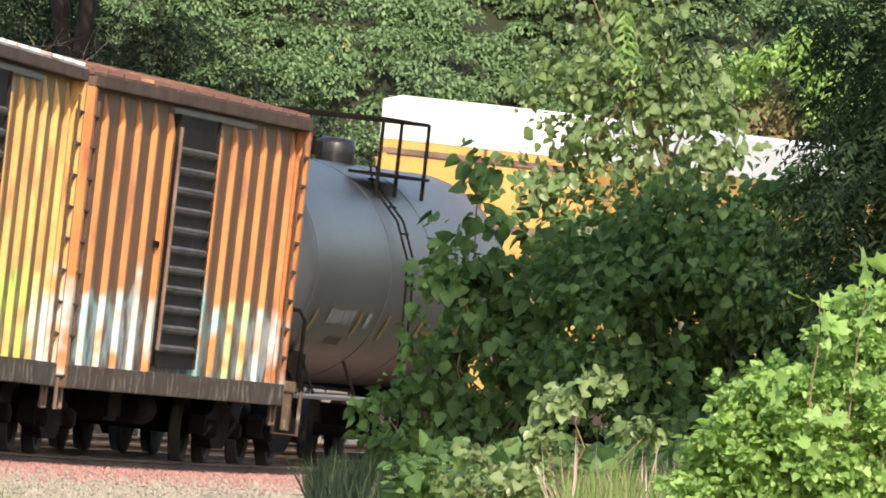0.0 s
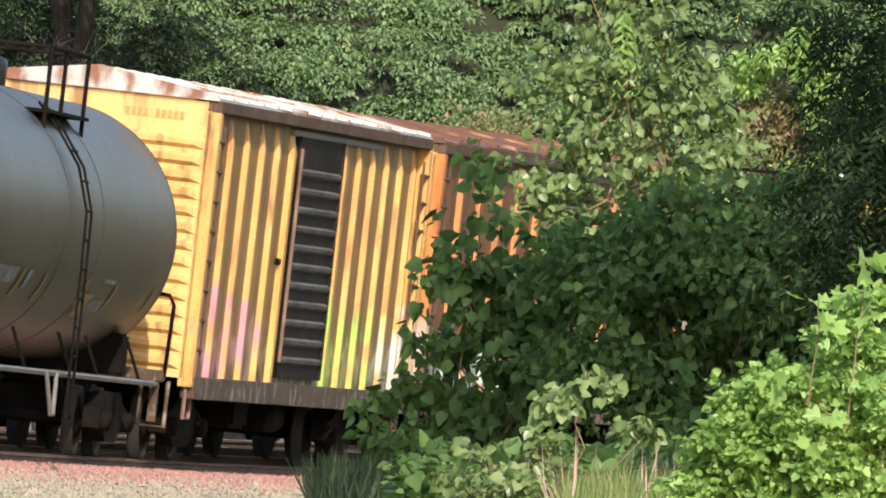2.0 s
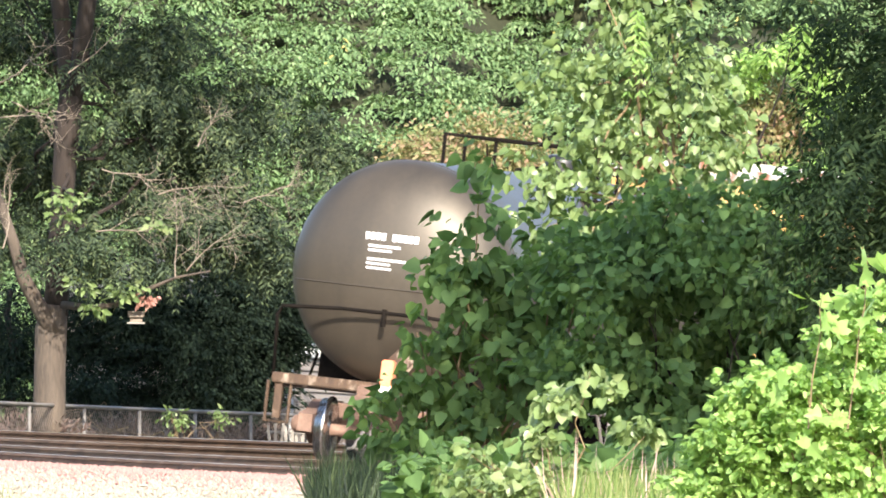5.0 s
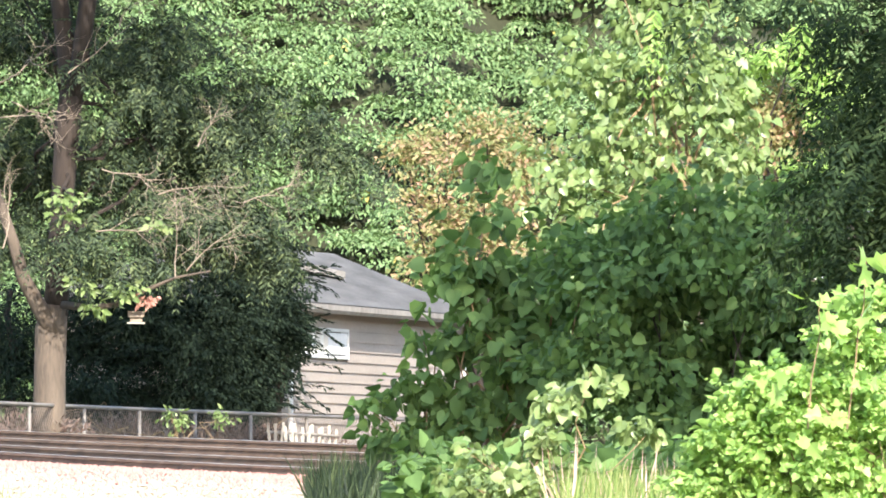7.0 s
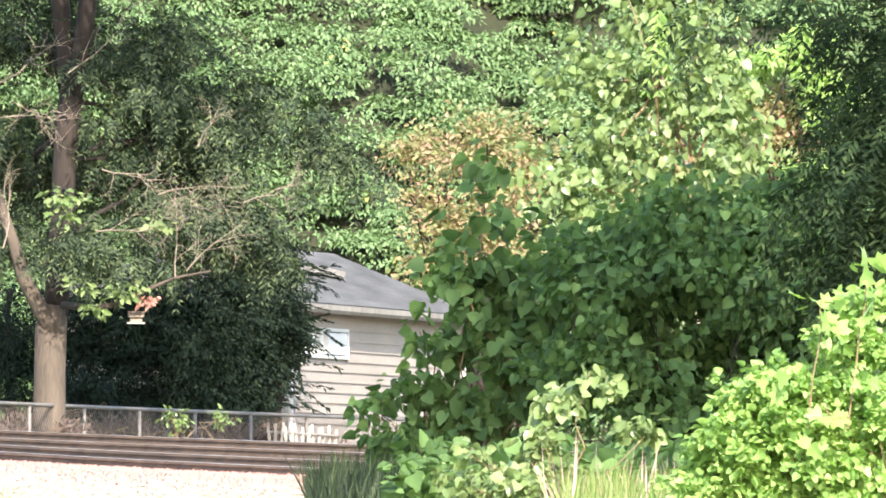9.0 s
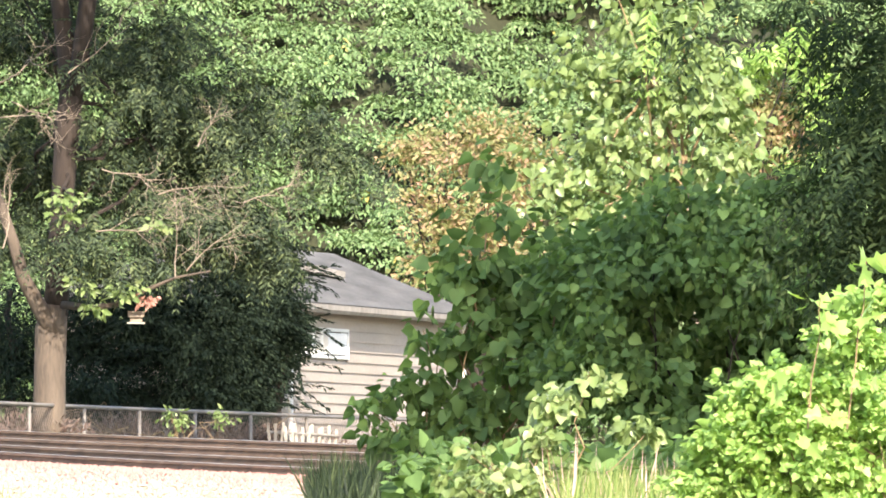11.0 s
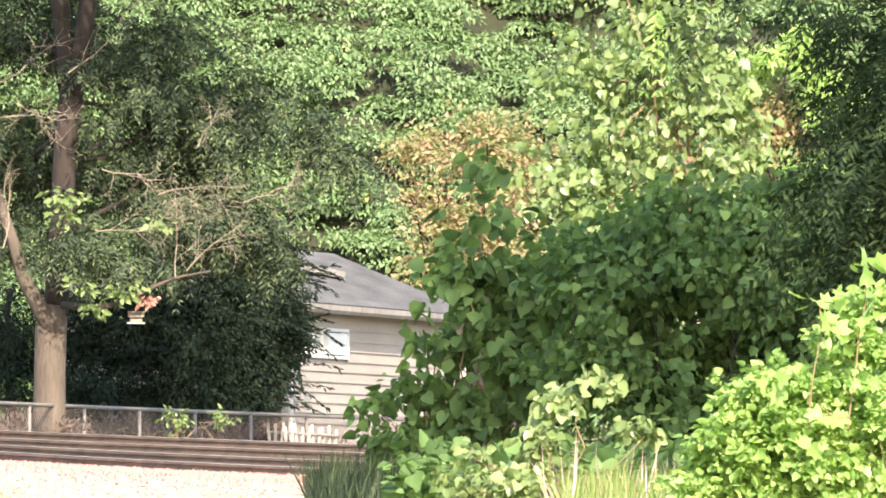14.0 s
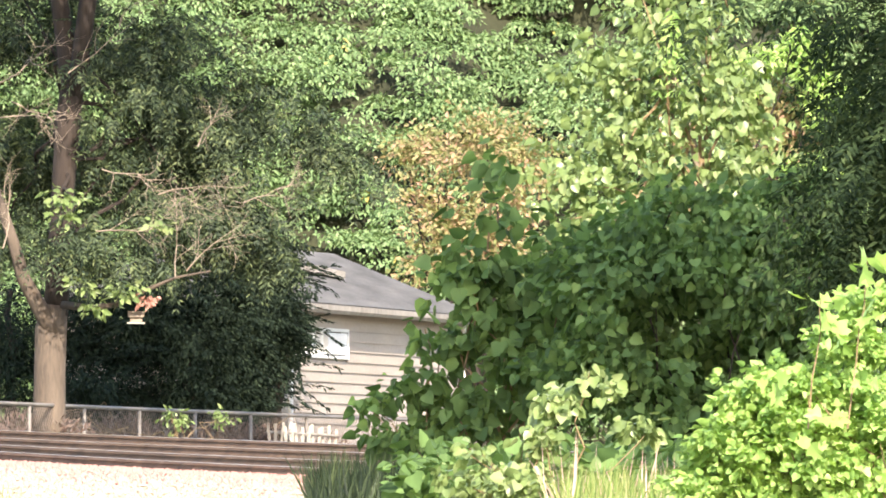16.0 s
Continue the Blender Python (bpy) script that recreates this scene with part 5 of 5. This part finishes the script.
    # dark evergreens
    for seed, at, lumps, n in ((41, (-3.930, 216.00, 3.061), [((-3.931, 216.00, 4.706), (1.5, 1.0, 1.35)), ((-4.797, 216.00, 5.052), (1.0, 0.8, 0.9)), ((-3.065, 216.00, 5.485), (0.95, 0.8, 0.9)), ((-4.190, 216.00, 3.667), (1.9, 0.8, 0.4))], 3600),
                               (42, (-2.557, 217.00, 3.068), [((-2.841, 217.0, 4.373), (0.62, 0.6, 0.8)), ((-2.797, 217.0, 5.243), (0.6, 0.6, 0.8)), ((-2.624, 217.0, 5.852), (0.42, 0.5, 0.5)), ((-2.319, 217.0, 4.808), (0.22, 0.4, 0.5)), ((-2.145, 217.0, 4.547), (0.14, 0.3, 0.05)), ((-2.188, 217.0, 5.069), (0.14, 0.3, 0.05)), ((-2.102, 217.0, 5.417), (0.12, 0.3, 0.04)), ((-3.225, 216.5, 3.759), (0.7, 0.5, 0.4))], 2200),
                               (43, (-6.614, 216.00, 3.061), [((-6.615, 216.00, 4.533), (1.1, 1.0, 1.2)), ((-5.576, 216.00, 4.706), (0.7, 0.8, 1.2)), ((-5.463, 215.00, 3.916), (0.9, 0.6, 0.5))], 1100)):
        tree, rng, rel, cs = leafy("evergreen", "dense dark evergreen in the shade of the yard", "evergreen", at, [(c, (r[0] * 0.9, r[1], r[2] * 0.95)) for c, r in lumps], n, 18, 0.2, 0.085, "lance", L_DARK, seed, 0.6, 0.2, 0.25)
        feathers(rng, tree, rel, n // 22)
        part("trunk", bough(rng, bm := bmesh.new(), (0, 0, -0.8), (0, 0, 2.4), 0.12, 0.04) and bm, M_BARK_SHADED, tree)
    # dry brown scrub behind the fence
    lumps = [((-6.113, 205.00, 3.146), (1.0, 0.4, 0.3)), ((-4.685, 211.00, 3.152), (1.2, 0.4, 0.3)), ((-3.309, 215.00, 3.140), (1.0, 0.4, 0.3)), ((-2.161, 221.00, 3.097), (0.8, 0.4, 0.12))]
    plant, rng, rel, cs = leafy("dry_scrub", "low brownish dry scrub behind the fence", "scrub", (-4.431, 211.00, 2.940), lumps, 420, 12, 0.16, 0.10, "lance", L_SCRUB, 53, -0.5, 0.4, 0.3)
    stems(plant, rng, cs, [(-0.8, 0, -0.2), (0.5, 0, -0.2)], 20, 0.008, M_STEM, "stem")
    # weeds along the fence
    for seed, at, lumps in ((51, (-3.849, 207.00, 2.996), [((-3.891, 207.00, 3.369), (0.22, 0.2, 0.22)), ((-3.300, 209.00, 3.471), (0.16, 0.2, 0.18))]), (52, (-0.714, 212.00, 2.947), [((-0.204, 212.00, 3.287), (0.9, 0.4, 0.35))])):
        plant, rng, rel, cs = leafy("roadside_weed", "small leafy weed growing through the fence", "weed", at, lumps, 26, 7, 0.12, 0.08, "oval", L_POPLAR, seed)
        stems(plant, rng, cs, [(0, 0, -0.3)], 8, 0.012, M_STEM, "stem")


# ---- near the camera: trees, shrubs and grass on the bank ----
SWAY = []


def build_near_plants():
    # young poplar
    base = Vector((1.85, 117, ground_z(1.85, 117) - 0.1))
    lumps = [((1.530, 117.00, 5.864), (0.55, 0.6, 0.4)), ((1.013, 117.00, 5.348), (0.55, 0.5, 0.35)), ((1.623, 117.00, 5.301), (0.75, 0.7, 0.5)), ((2.06, 117.00, 5.160), (0.42, 0.6, 0.45)), ((1.248, 117.00, 4.832), (0.6, 0.6, 0.35)),
             ((1.858, 117.00, 4.691), (0.8, 0.7, 0.35)), ((2.30, 117.00, 4.738), (0.32, 0.5, 0.33)), ((0.685, 117.00, 5.207), (0.2, 0.3, 0.2)), ((1.389, 117.00, 6.522), (0.8, 0.7, 0.6)), ((0.826, 117.00, 4.503), (0.45, 0.5, 0.35)), ((2.06, 117.00, 5.536), (0.26, 0.5, 0.36)),
             ((1.060, 117.00, 4.222), (0.35, 0.5, 0.35)), ((1.623, 117.00, 4.175), (0.7, 0.5, 0.4)), ((0.919, 117.00, 3.846), (0.3, 0.4, 0.35))]
    tree, rng, rel, cs = leafy("poplar_tree", "young poplar with fluttering silvery green leaves", "tree", base, lumps, 620, 7, 0.18, 0.078, "heart", L_POPLAR, 61, 0.8, 0.2, 0.3)
    w = lambda *p: Vector(p) - base
    bm = bmesh.new()
    tube(bm, [(0, 0, -0.2), w(*(2.021, 117.00, 3.237)), w(*(1.928, 117.00, 4.175)), w(*(1.858, 117.00, 4.644)), w(*(1.717, 117.00, 5.019)), w(*(1.506, 117.00, 5.536)), w(*(1.436, 117.00, 6.334))], [0.07, 0.055, 0.045, 0.04, 0.03, 0.02, 0.012], 8)
    part("trunk", bm, M_TWIG, tree, "slender pale trunk")
    stems(tree, rng, cs, [w(*(1.881, 117.00, 4.503)), w(*(1.764, 117.00, 4.926)), w(*(1.928, 117.00, 4.175)), w(*(1.576, 117.00, 5.395))], 22, 0.016, M_STEM)
    foots = np.array([w(1.50, 116.4, 5.92 + 0.03 * i)[:] for i in range(3)])
    p, tips, up, s = fronds(rng, foots, np.array([[0.1, 0.0, -1.0], [0.25, 0, -0.9], [-0.1, 0, -1.0]]), 9, 0.5, 0.13)
    blades("compound_leaf", p, tips, up, s, "lance", L_BRIGHT, tree, "bright feathered leaf")["kind"] = "stuff"
    SWAY.append((tree, 1.0))
    # shaded broadleaf shrubs in the middle: an airy one and a dense one
    base = Vector((0.45, 99, ground_z(0.45, 99) - 0.1))
    lumps = [((0.381, 99.00, 4.081), (0.12, 0.2, 0.16)), ((0.341, 99.00, 3.763), (0.26, 0.3, 0.22)), ((0.183, 99.00, 3.446), (0.26, 0.3, 0.25)), ((0.480, 99.00, 3.208), (0.45, 0.5, 0.4)), ((0.063, 99.00, 2.930), (0.30, 0.4, 0.22)),
             ((0.778, 99.00, 3.485), (0.4, 0.5, 0.4)), ((0.698, 99.00, 2.811), (0.5, 0.5, 0.35)), ((0.302, 99.00, 2.612), (0.4, 0.4, 0.25)), ((-0.135, 99.00, 2.652), (0.22, 0.3, 0.2))]
    tree, rng, rel, cs = leafy("broadleaf_shrub", "airy broadleaf shrub with dark heart-shaped leaves", "shrub", base, lumps, 300, 6, 0.17, 0.10, "heart", L_SHADE, 62, 0.7, 0.2, 0.25, clumps=(60, 0.20))
    stems(tree, rng, cs, [(0, 0, -0.1), (-0.4, 0, -0.1)], 22, 0.016, M_STEM)
    SWAY.append((tree, 0.6))
    base = Vector((1.6, 98, ground_z(1.6, 98) - 0.1))
    lumps = [((1.124, 98.00, 3.426), (0.42, 0.6, 0.36)), ((1.595, 98.00, 3.858), (0.28, 0.5, 0.26)), ((1.752, 98.00, 3.583), (0.4, 0.6, 0.3)), ((1.359, 98.00, 3.112), (0.6, 0.7, 0.5)), ((1.949, 98.00, 3.426), (0.55, 0.6, 0.45)), ((1.084, 98.00, 2.719), (0.45, 0.6, 0.35)),
             ((1.840, 98.50, 2.883), (0.7, 0.6, 0.4)), ((2.420, 98.00, 3.112), (0.55, 0.6, 0.5)), ((1.555, 98.00, 2.483), (0.6, 0.5, 0.25)), ((2.342, 98.00, 3.583), (0.4, 0.5, 0.35)), ((2.067, 98.00, 3.740), (0.28, 0.4, 0.16)), ((2.499, 98.00, 3.976), (0.3, 0.4, 0.2)), ((2.263, 98.00, 4.016), (0.10, 0.2, 0.07)), ((1.281, 98.00, 3.740), (0.10, 0.2, 0.14)),
             ((2.734, 98.00, 2.876), (0.5, 0.5, 0.4)), ((2.223, 98.00, 2.562), (0.5, 0.5, 0.3)), ((1.9, 98.3, 2.35), (0.8, 0.5, 0.3)), ((2.6, 98.3, 2.4), (0.6, 0.5, 0.3))]
    tree, rng, rel, cs = leafy("dense_shrub", "dense deep green shrub standing in the shade", "shrub", base, lumps, 1600, 8, 0.16, 0.068, "heart", L_SHADE, 67, 0.7, 0.3, 0.3, clumps=(200, 0.26))
    stems(tree, rng, cs, [(0, 0, -0.1), (0.5, 0.1, -0.1)], 16, 0.014, M_BARK_SHADED)
    inner, out = in_lumps(rng, rel, 560, 0.1)
    p, tips, up, s = sprays(rng, inner + np.array([0, 0.45, 0]), out, 8, 0.2, 0.085, 0.6, 0.3)
    blades("inner_crown", p, tips, up, s, "heart", L_SHADE, tree)
    SWAY.append((tree, 0.4))
    # large tree at the side: only its lower boughs hang into view
    base = Vector((6.4, 84, ground_z(6.4, 84) - 0.1))
    # unseen crown, with lumps added to shade the shrubs and lower boughs
    shade_crown = [((5.6, 85, 13), (3.8, 3.4, 3.4)), ((3.6, 84, 10.5), (2.3, 2.6, 2.2)), ((8.0, 84, 11), (3.4, 3.4, 3.0)), ((4.6, 82.5, 7.6), (2.2, 2.2, 1.8)), ((7.6, 83, 7.0), (2.6, 2.6, 1.8)), ((2.6, 86, 8.3), (1.5, 1.8, 1.3)), ((4.8, 78, 8.5), (1.4, 2.4, 1.6)), ((5.4, 75.5, 10.6), (1.8, 2.2, 1.6)), ((1.3, 86, 9.0), (2.2, 2.4, 1.5)), ((-0.5, 87, 8.4), (1.4, 1.8, 1.2)), ((2.9, 86, 10.4), (2.0, 2.2, 1.6)), ((3.2, 76, 7.4), (1.6, 1.8, 1.4))]
    low = [((2.552, 82.0, 4.23), (0.3, 0.6, 0.5)), ((2.486, 82.0, 3.736), (0.28, 0.6, 0.4)), ((2.65, 82.0, 3.309), (0.4, 0.6, 0.5)), ((1.796, 82.0, 4.707), (0.35, 0.5, 0.06)), ((2.289, 82.0, 4.625), (0.4, 0.5, 0.15)), ((1.467, 82.0, 4.592), (0.08, 0.3, 0.15)), ((2.255, 82.0, 3.309), (0.2, 0.4, 0.2)), ((2.354, 82.0, 4.361), (0.12, 0.3, 0.18)), ((2.552, 82.0, 4.559), (0.3, 0.5, 0.3)), ((2.157, 82.0, 3.605), (0.16, 0.3, 0.14)), ((2.321, 82.0, 3.671), (0.3, 0.4, 0.15)), ((2.025, 82.0, 3.703), (0.06, 0.2, 0.06)), ((2.354, 82.0, 3.046), (0.3, 0.4, 0.2)), ((2.45, 82.3, 3.95), (0.35, 0.5, 0.3)), ((2.55, 82.4, 3.5), (0.4, 0.5, 0.35)), ((2.35, 82.3, 3.25), (0.35, 0.4, 0.22))]
    tree, rng, rel, cs = leafy("walnut_tree", "large walnut tree with hanging dark compound leaves", "tree", base, shade_crown, 4500, 12, 0.30, 0.115, "oval", L_WALNUT, 63, 0.6, 0.5, 0.3)
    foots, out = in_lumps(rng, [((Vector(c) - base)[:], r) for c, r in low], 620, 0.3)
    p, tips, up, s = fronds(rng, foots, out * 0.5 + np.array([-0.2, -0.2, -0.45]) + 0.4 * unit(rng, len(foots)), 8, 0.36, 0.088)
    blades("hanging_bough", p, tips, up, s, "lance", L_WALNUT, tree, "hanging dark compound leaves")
    bm = bmesh.new()
    tube(bm, [(0, 0, -0.3), (0, 0, 2.0), (-0.1, 0.1, 5.0), (0.1, 0.2, 9.0), (0, 0, 12.5)], [0.34, 0.27, 0.22, 0.14, 0.06], 12)
    part("trunk", bm, M_BARK, tree)
    stems(tree, rng, cs, [(0, 0, 3.0), (-0.1, 0.1, 5.0), (0.1, 0.2, 8.5)], 26, 0.08, M_BARK_SHADED)
    SWAY.append((tree, 0.25))
    # sunlit bush
    base = Vector((1.9, 63, ground_z(1.9, 63) - 0.1))
    lumps = [((1.884, 63.00, 2.60), (0.06, 0.10, 0.10)), ((1.79, 63.00, 2.46), (0.06, 0.1, 0.08)), ((1.909, 63.00, 2.385), (0.12, 0.2, 0.12)), ((1.379, 63.00, 2.183), (0.2, 0.3, 0.11)), ((1.682, 63.00, 2.183), (0.28, 0.3, 0.16)), ((1.909, 63.00, 2.056), (0.3, 0.3, 0.22)),
             ((1.555, 63.00, 1.955), (0.35, 0.35, 0.17)), ((1.252, 63.00, 1.981), (0.16, 0.25, 0.10)), ((1.808, 63.00, 1.779), (0.35, 0.3, 0.17)), ((1.303, 63.00, 1.779), (0.3, 0.3, 0.12))]
    bush, rng, rel, cs = leafy("sunlit_bush", "bright green lobed-leaf bush in full sun", "bush", base, lumps, 2400, 9, 0.065, 0.036, "heart", L_BRIGHT, 64, 0.25, 0.6, 0.4, clumps=(200, 0.08))
    stems(bush, rng, cs, [(0, 0, 0), (-0.3, 0, 0), (0.2, 0, 0)], 30, 0.008, M_STEM, "stem")
    for at in ((1.910, 62.60, 2.743), (1.772, 62.60, 2.630), (1.696, 62.60, 2.530), (1.872, 62.60, 2.530), (1.646, 62.60, 2.605), (1.746, 62.60, 2.404), (1.493, 62.50, 2.202), (1.343, 62.50, 2.077), (1.693, 62.50, 2.077), (1.919, 62.50, 2.227), (1.60, 62.5, 1.95), (1.83, 62.5, 2.70)):
        p, tips, up, s = sprays(rng, np.array([(Vector(at) - base)[:]]), np.array([[0, -0.8, 0.5]]), 4, 0.08, 0.095, 0.3, 0.2)
        for i in range(4):
            blades("leaf", p[i:i + 1], tips[i:i + 1], up[i:i + 1], s[i:i + 1] * 0.85, "lobed", L_BRIGHT, bush)
    for foot, tip in (((1.796, 62.60, 2.028), (1.885, 62.60, 2.793)), ((1.621, 62.60, 2.028), (1.684, 62.60, 2.630))):
        bm = bmesh.new()
        bough(rng, bm, Vector(foot) - base, Vector(tip) - base, 0.0045, 0.002, 0.03)
        part("stem", bm, M_STEM, bush)
    SWAY.append((bush, 0.2))
    # sapling and weeds in the middle foreground
    base = Vector((0.644, 80.00, 1.726))
    lumps = [((0.644, 80.00, 2.319), (0.10, 0.12, 0.12)), ((0.580, 80.00, 2.078), (0.14, 0.15, 0.14)), ((0.693, 80.00, 1.886), (0.2, 0.2, 0.10)), ((0.180, 80.00, 2.046), (0.10, 0.2, 0.06)), ((0.244, 80.00, 1.886), (0.32, 0.25, 0.09)), ((0.965, 80.00, 2.399), (0.07, 0.12, 0.10)), ((1.116, 80.50, 2.179), (0.10, 0.15, 0.08)), ((0.821, 80.00, 2.495), (0.03, 0.05, 0.04)), ((0.45, 79.6, 1.82), (0.34, 0.2, 0.09))]
    weed, rng, rel, cs = leafy("sapling_clump", "leafy sapling clump with pale broad leaves in the grass", "sapling", base, lumps, 230, 6, 0.085, 0.058, "heart", L_POPLAR, 65, 0.6, 0.3, 0.4)
    stems(weed, rng, cs, [(0, 0, -0.2), (-0.2, 0, -0.2), (0.15, 0, -0.2)], 24, 0.008, M_STEM, "stem")
    SWAY.append((weed, 0.3))
    base = Vector((-0.175, 99.00, 2.057))
    lumps = [((-0.571, 99.00, 2.513), (0.16, 0.2, 0.12)), ((-0.254, 99.00, 2.573), (0.2, 0.2, 0.12)), ((-0.095, 99.00, 2.295), (0.35, 0.3, 0.18)), ((-0.373, 99.00, 2.295), (0.2, 0.2, 0.12)), ((0.222, 99.00, 2.414), (0.3, 0.3, 0.2))]
    weed, rng, rel, cs = leafy("hedge_weed", "dark heart-leaved weed beside the ballast", "weed", base, lumps, 95, 7, 0.14, 0.085, "heart", L_SHADE, 66, 0.6, 0.4, 0.4)
    stems(weed, rng, cs, [(0, 0, -0.2), (0.3, 0, -0.2)], 16, 0.01, M_STEM, "stem")
    # grass
    rng = np.random.default_rng(71)
    def tuft(name, label, lo, hi, d0, d1, n, tall, shape="blade", material=L_GRASS):
        d = d0 + (d1 - d0) * rng.random(n)
        x = (lo + (hi - lo) * rng.random(n)) * d
        spots = np.array([(a, b, ground_z(a, b) - 0.02) for a, b in zip(x, d)])
        tips = np.array([[0, 0, 1.0]]) + rng.normal(size=(n, 3)) * np.array([0.22, 0.22, 0.05])
        up = np.stack([rng.normal(size=n), -1 + 0.5 * rng.normal(size=n), np.full(n, 0.2)], 1)
        size = tall * (0.55 + 0.6 * rng.random(n))
        tagged(blades(name, spots, tips, up, size, shape, material), label, "grass", kind="stuff")
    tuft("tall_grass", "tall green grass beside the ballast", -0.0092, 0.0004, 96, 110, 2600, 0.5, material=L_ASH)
    tuft("meadow_grass", "yellow-green meadow grass with dry stalks", 0.0085, 0.034, 68, 92, 5600, 0.36)
    tuft("dry_stalks", "sparse dry straw-coloured grass stalks", 0.008, 0.02, 70, 86, 90, 0.5, material=L_STRAW)
    tuft("verge_grass", "low grass at the foot of the ballast", -0.04, 0.03, 118, 152, 12000, 0.26)
    # wild ground cover under the shrubs
    n = 1100
    d = 84 + rng.random(n) * 30
    x = (-0.002 + 0.036 * rng.random(n)) * d
    cs = np.array([(a, b, ground_z(a, b) + 0.1 + 0.3 * rng.random()) for a, b in zip(x, d)])
    p, tips, up, s = sprays(rng, cs, np.tile([[0, -0.4, 0.8]], (n, 1)), 10, 0.25, 0.10, 0.3, 0.7)
    tagged(blades("ground_cover", p, tips, up, s, "heart", L_SHADE), "leafy ground cover under the shrubs", "ground cover", kind="stuff")


# ---- a bird that crosses ----
def build_bird():
    bird = thing("red_bird", "red songbird with pale underwings in flight", "bird")
    bm = bmesh.new()
    prof = [(-0.105, 0.004), (-0.085, 0.018), (-0.05, 0.034), (-0.01, 0.041), (0.03, 0.037), (0.06, 0.027), (0.075, 0.026), (0.092, 0.024), (0.105, 0.012), (0.108, 0.003)]
    lathe(bm, prof, Matrix(), 16)
    part("body", bm, M_PLUMAGE, bird)
    bm = bmesh.new()
    lathe(bm, [(0.104, 0.011), (0.125, 0.002)], Matrix(), 8)
    part("beak", bm, M_BEAK, bird)
    bm = bmesh.new()
    box(bm, (-0.16, -0.022, -0.004), (-0.085, 0.022, 0.004), 0.003)
    part("tail", bm, M_PLUMAGE, bird)
    bm = bmesh.new()
    tube(bm, [(0.085, 0, 0.02), (0.07, 0, 0.045)], [0.012, 0.002], 6)
    part("crest", bm, M_PLUMAGE, bird)
    wings = []
    for s in (-1, 1):
        bm = bmesh.new()
        outline = [(0.045, 0.0), (0.055, 0.06), (0.035, 0.115), (-0.02, 0.14), (-0.05, 0.10), (-0.055, 0.05), (-0.045, 0.0)]
        a = [bm.verts.new((x, s * y, 0.003)) for x, y in outline]
        b = [bm.verts.new((x, s * y, -0.003)) for x, y in outline]
        for i in range(7):
            bm.faces.new((a[i], a[(i + 1) % 7], b[(i + 1) % 7], b[i]))
        bm.faces.new(a)
        bm.faces.new(b[::-1])
        bmesh.ops.recalc_face_normals(bm, faces=bm.faces)
        wing = part("wing", bm, M_PALE_PLUME, bird, "pale red wing")
        wing.matrix_basis = Matrix.Translation((0.01, s * 0.025, 0.02))
        wings.append((wing, s))
    return bird, wings


build_ground()
build_train()
build_fence()
build_picket_fence()
build_stones()
build_feeder()
build_house()
build_hill()
build_far_plants()
build_sunlit_patch()
build_yard_trees()
build_near_plants()
BIRD, WINGS = build_bird()
build_track()

SPEED, GAIN = 12.8043, 0.02141


def travel(t):
    return SPEED * (t - 3.5) + GAIN * (t - 3.5) ** 2 / 2


def sway(plant, rows):
    """Leans the plant on its foot: rows of seconds and the lean to the right, in radians."""
    foot = plant.matrix_basis.translation.copy()
    walk(plant, [(t, Matrix.Translation(foot) @ Matrix.Rotation(q, 4, "Y") @ Matrix.Rotation(q * 0.3, 4, "X")) for t, q in rows])


def motions():
    gust = [(0, 0), (1.5, -0.004), (3, 0.002), (4.2, 0.004), (5.2, 0.03), (6.4, 0.058), (7, 0.056), (7.5, 0.045), (8, 0.041), (8.5, 0.053), (9.1, 0.064), (10.2, 0.05), (11.4, 0.045), (12.5, 0.046), (13.3, 0.05), (14, 0.06), (14.6, 0.068), (15.2, 0.078), (16, 0.09)]
    for plant, give in SWAY:
        if give >= 1:
            sway(plant, gust)
        else:
            sway(plant, [(t, give * 0.035 * math.sin(t * 1.9 + 9 * give) * math.sin(t * 0.63 + give) + give * 0.3 * (q - 0.03)) for t, q in [(i * 0.5, np.interp(i * 0.5, [g[0] for g in gust], [g[1] for g in gust])) for i in range(33)]])
    for car, s, half in CARS:
        walk(car, [(i * 0.5, car_pose(s + travel(i * 0.5), half)) for i in range(33)])
    for ws, at in WHEELSETS:
        walk(ws, [(i / 30, Matrix.Translation(at) @ Matrix.Rotation(travel(i / 30) / 0.42, 4, "Y")) for i in range(481)])
    a, b, c = Vector((-1.208, 61.00, 3.633)), Vector((-0.015, 61.00, 3.570)), Vector((1.179, 61.00, 3.531))
    step = c - b
    flat = lambda p, rz, ry=0: Matrix.Translation(p) @ Matrix.Rotation(rz, 4, "Z") @ Matrix.Rotation(ry, 4, "Y")
    rows = [(0.0, flat((-46, -90, 11), 1.3)), (6.0, flat((-40, -20, 10), 1.2)), (11.0, flat((-22, 35, 8), 0.8)), (13.2, flat(b - step * 11 + Vector((0, -2.5, 0.5)), 0.3)),
            (13.8, flat(b - step * 5, 0.02, 0.04)), (14.2, flat(a, 0, 0.04)), (14.3, flat(b, 0, 0.04)), (14.4, flat(c, 0, 0.04)), (14.9, flat(c + step * 5, 0, 0.04)), (16.0, flat(c + step * 15 + Vector((0, 2, 3)), 0.3))]
    walk(BIRD, rows)
    for wing, s in WINGS:
        flaps = []
        for i in range(161):
            t = i / 10
            angle = 0.9 if i % 2 else -1.0
            flaps.append((t, Matrix.Translation((0.01, s * 0.025, 0.02)) @ Matrix.Rotation(s * 0.75 * angle + s * 0.1, 4, "X")))
        walk(wing, flaps)


motions()
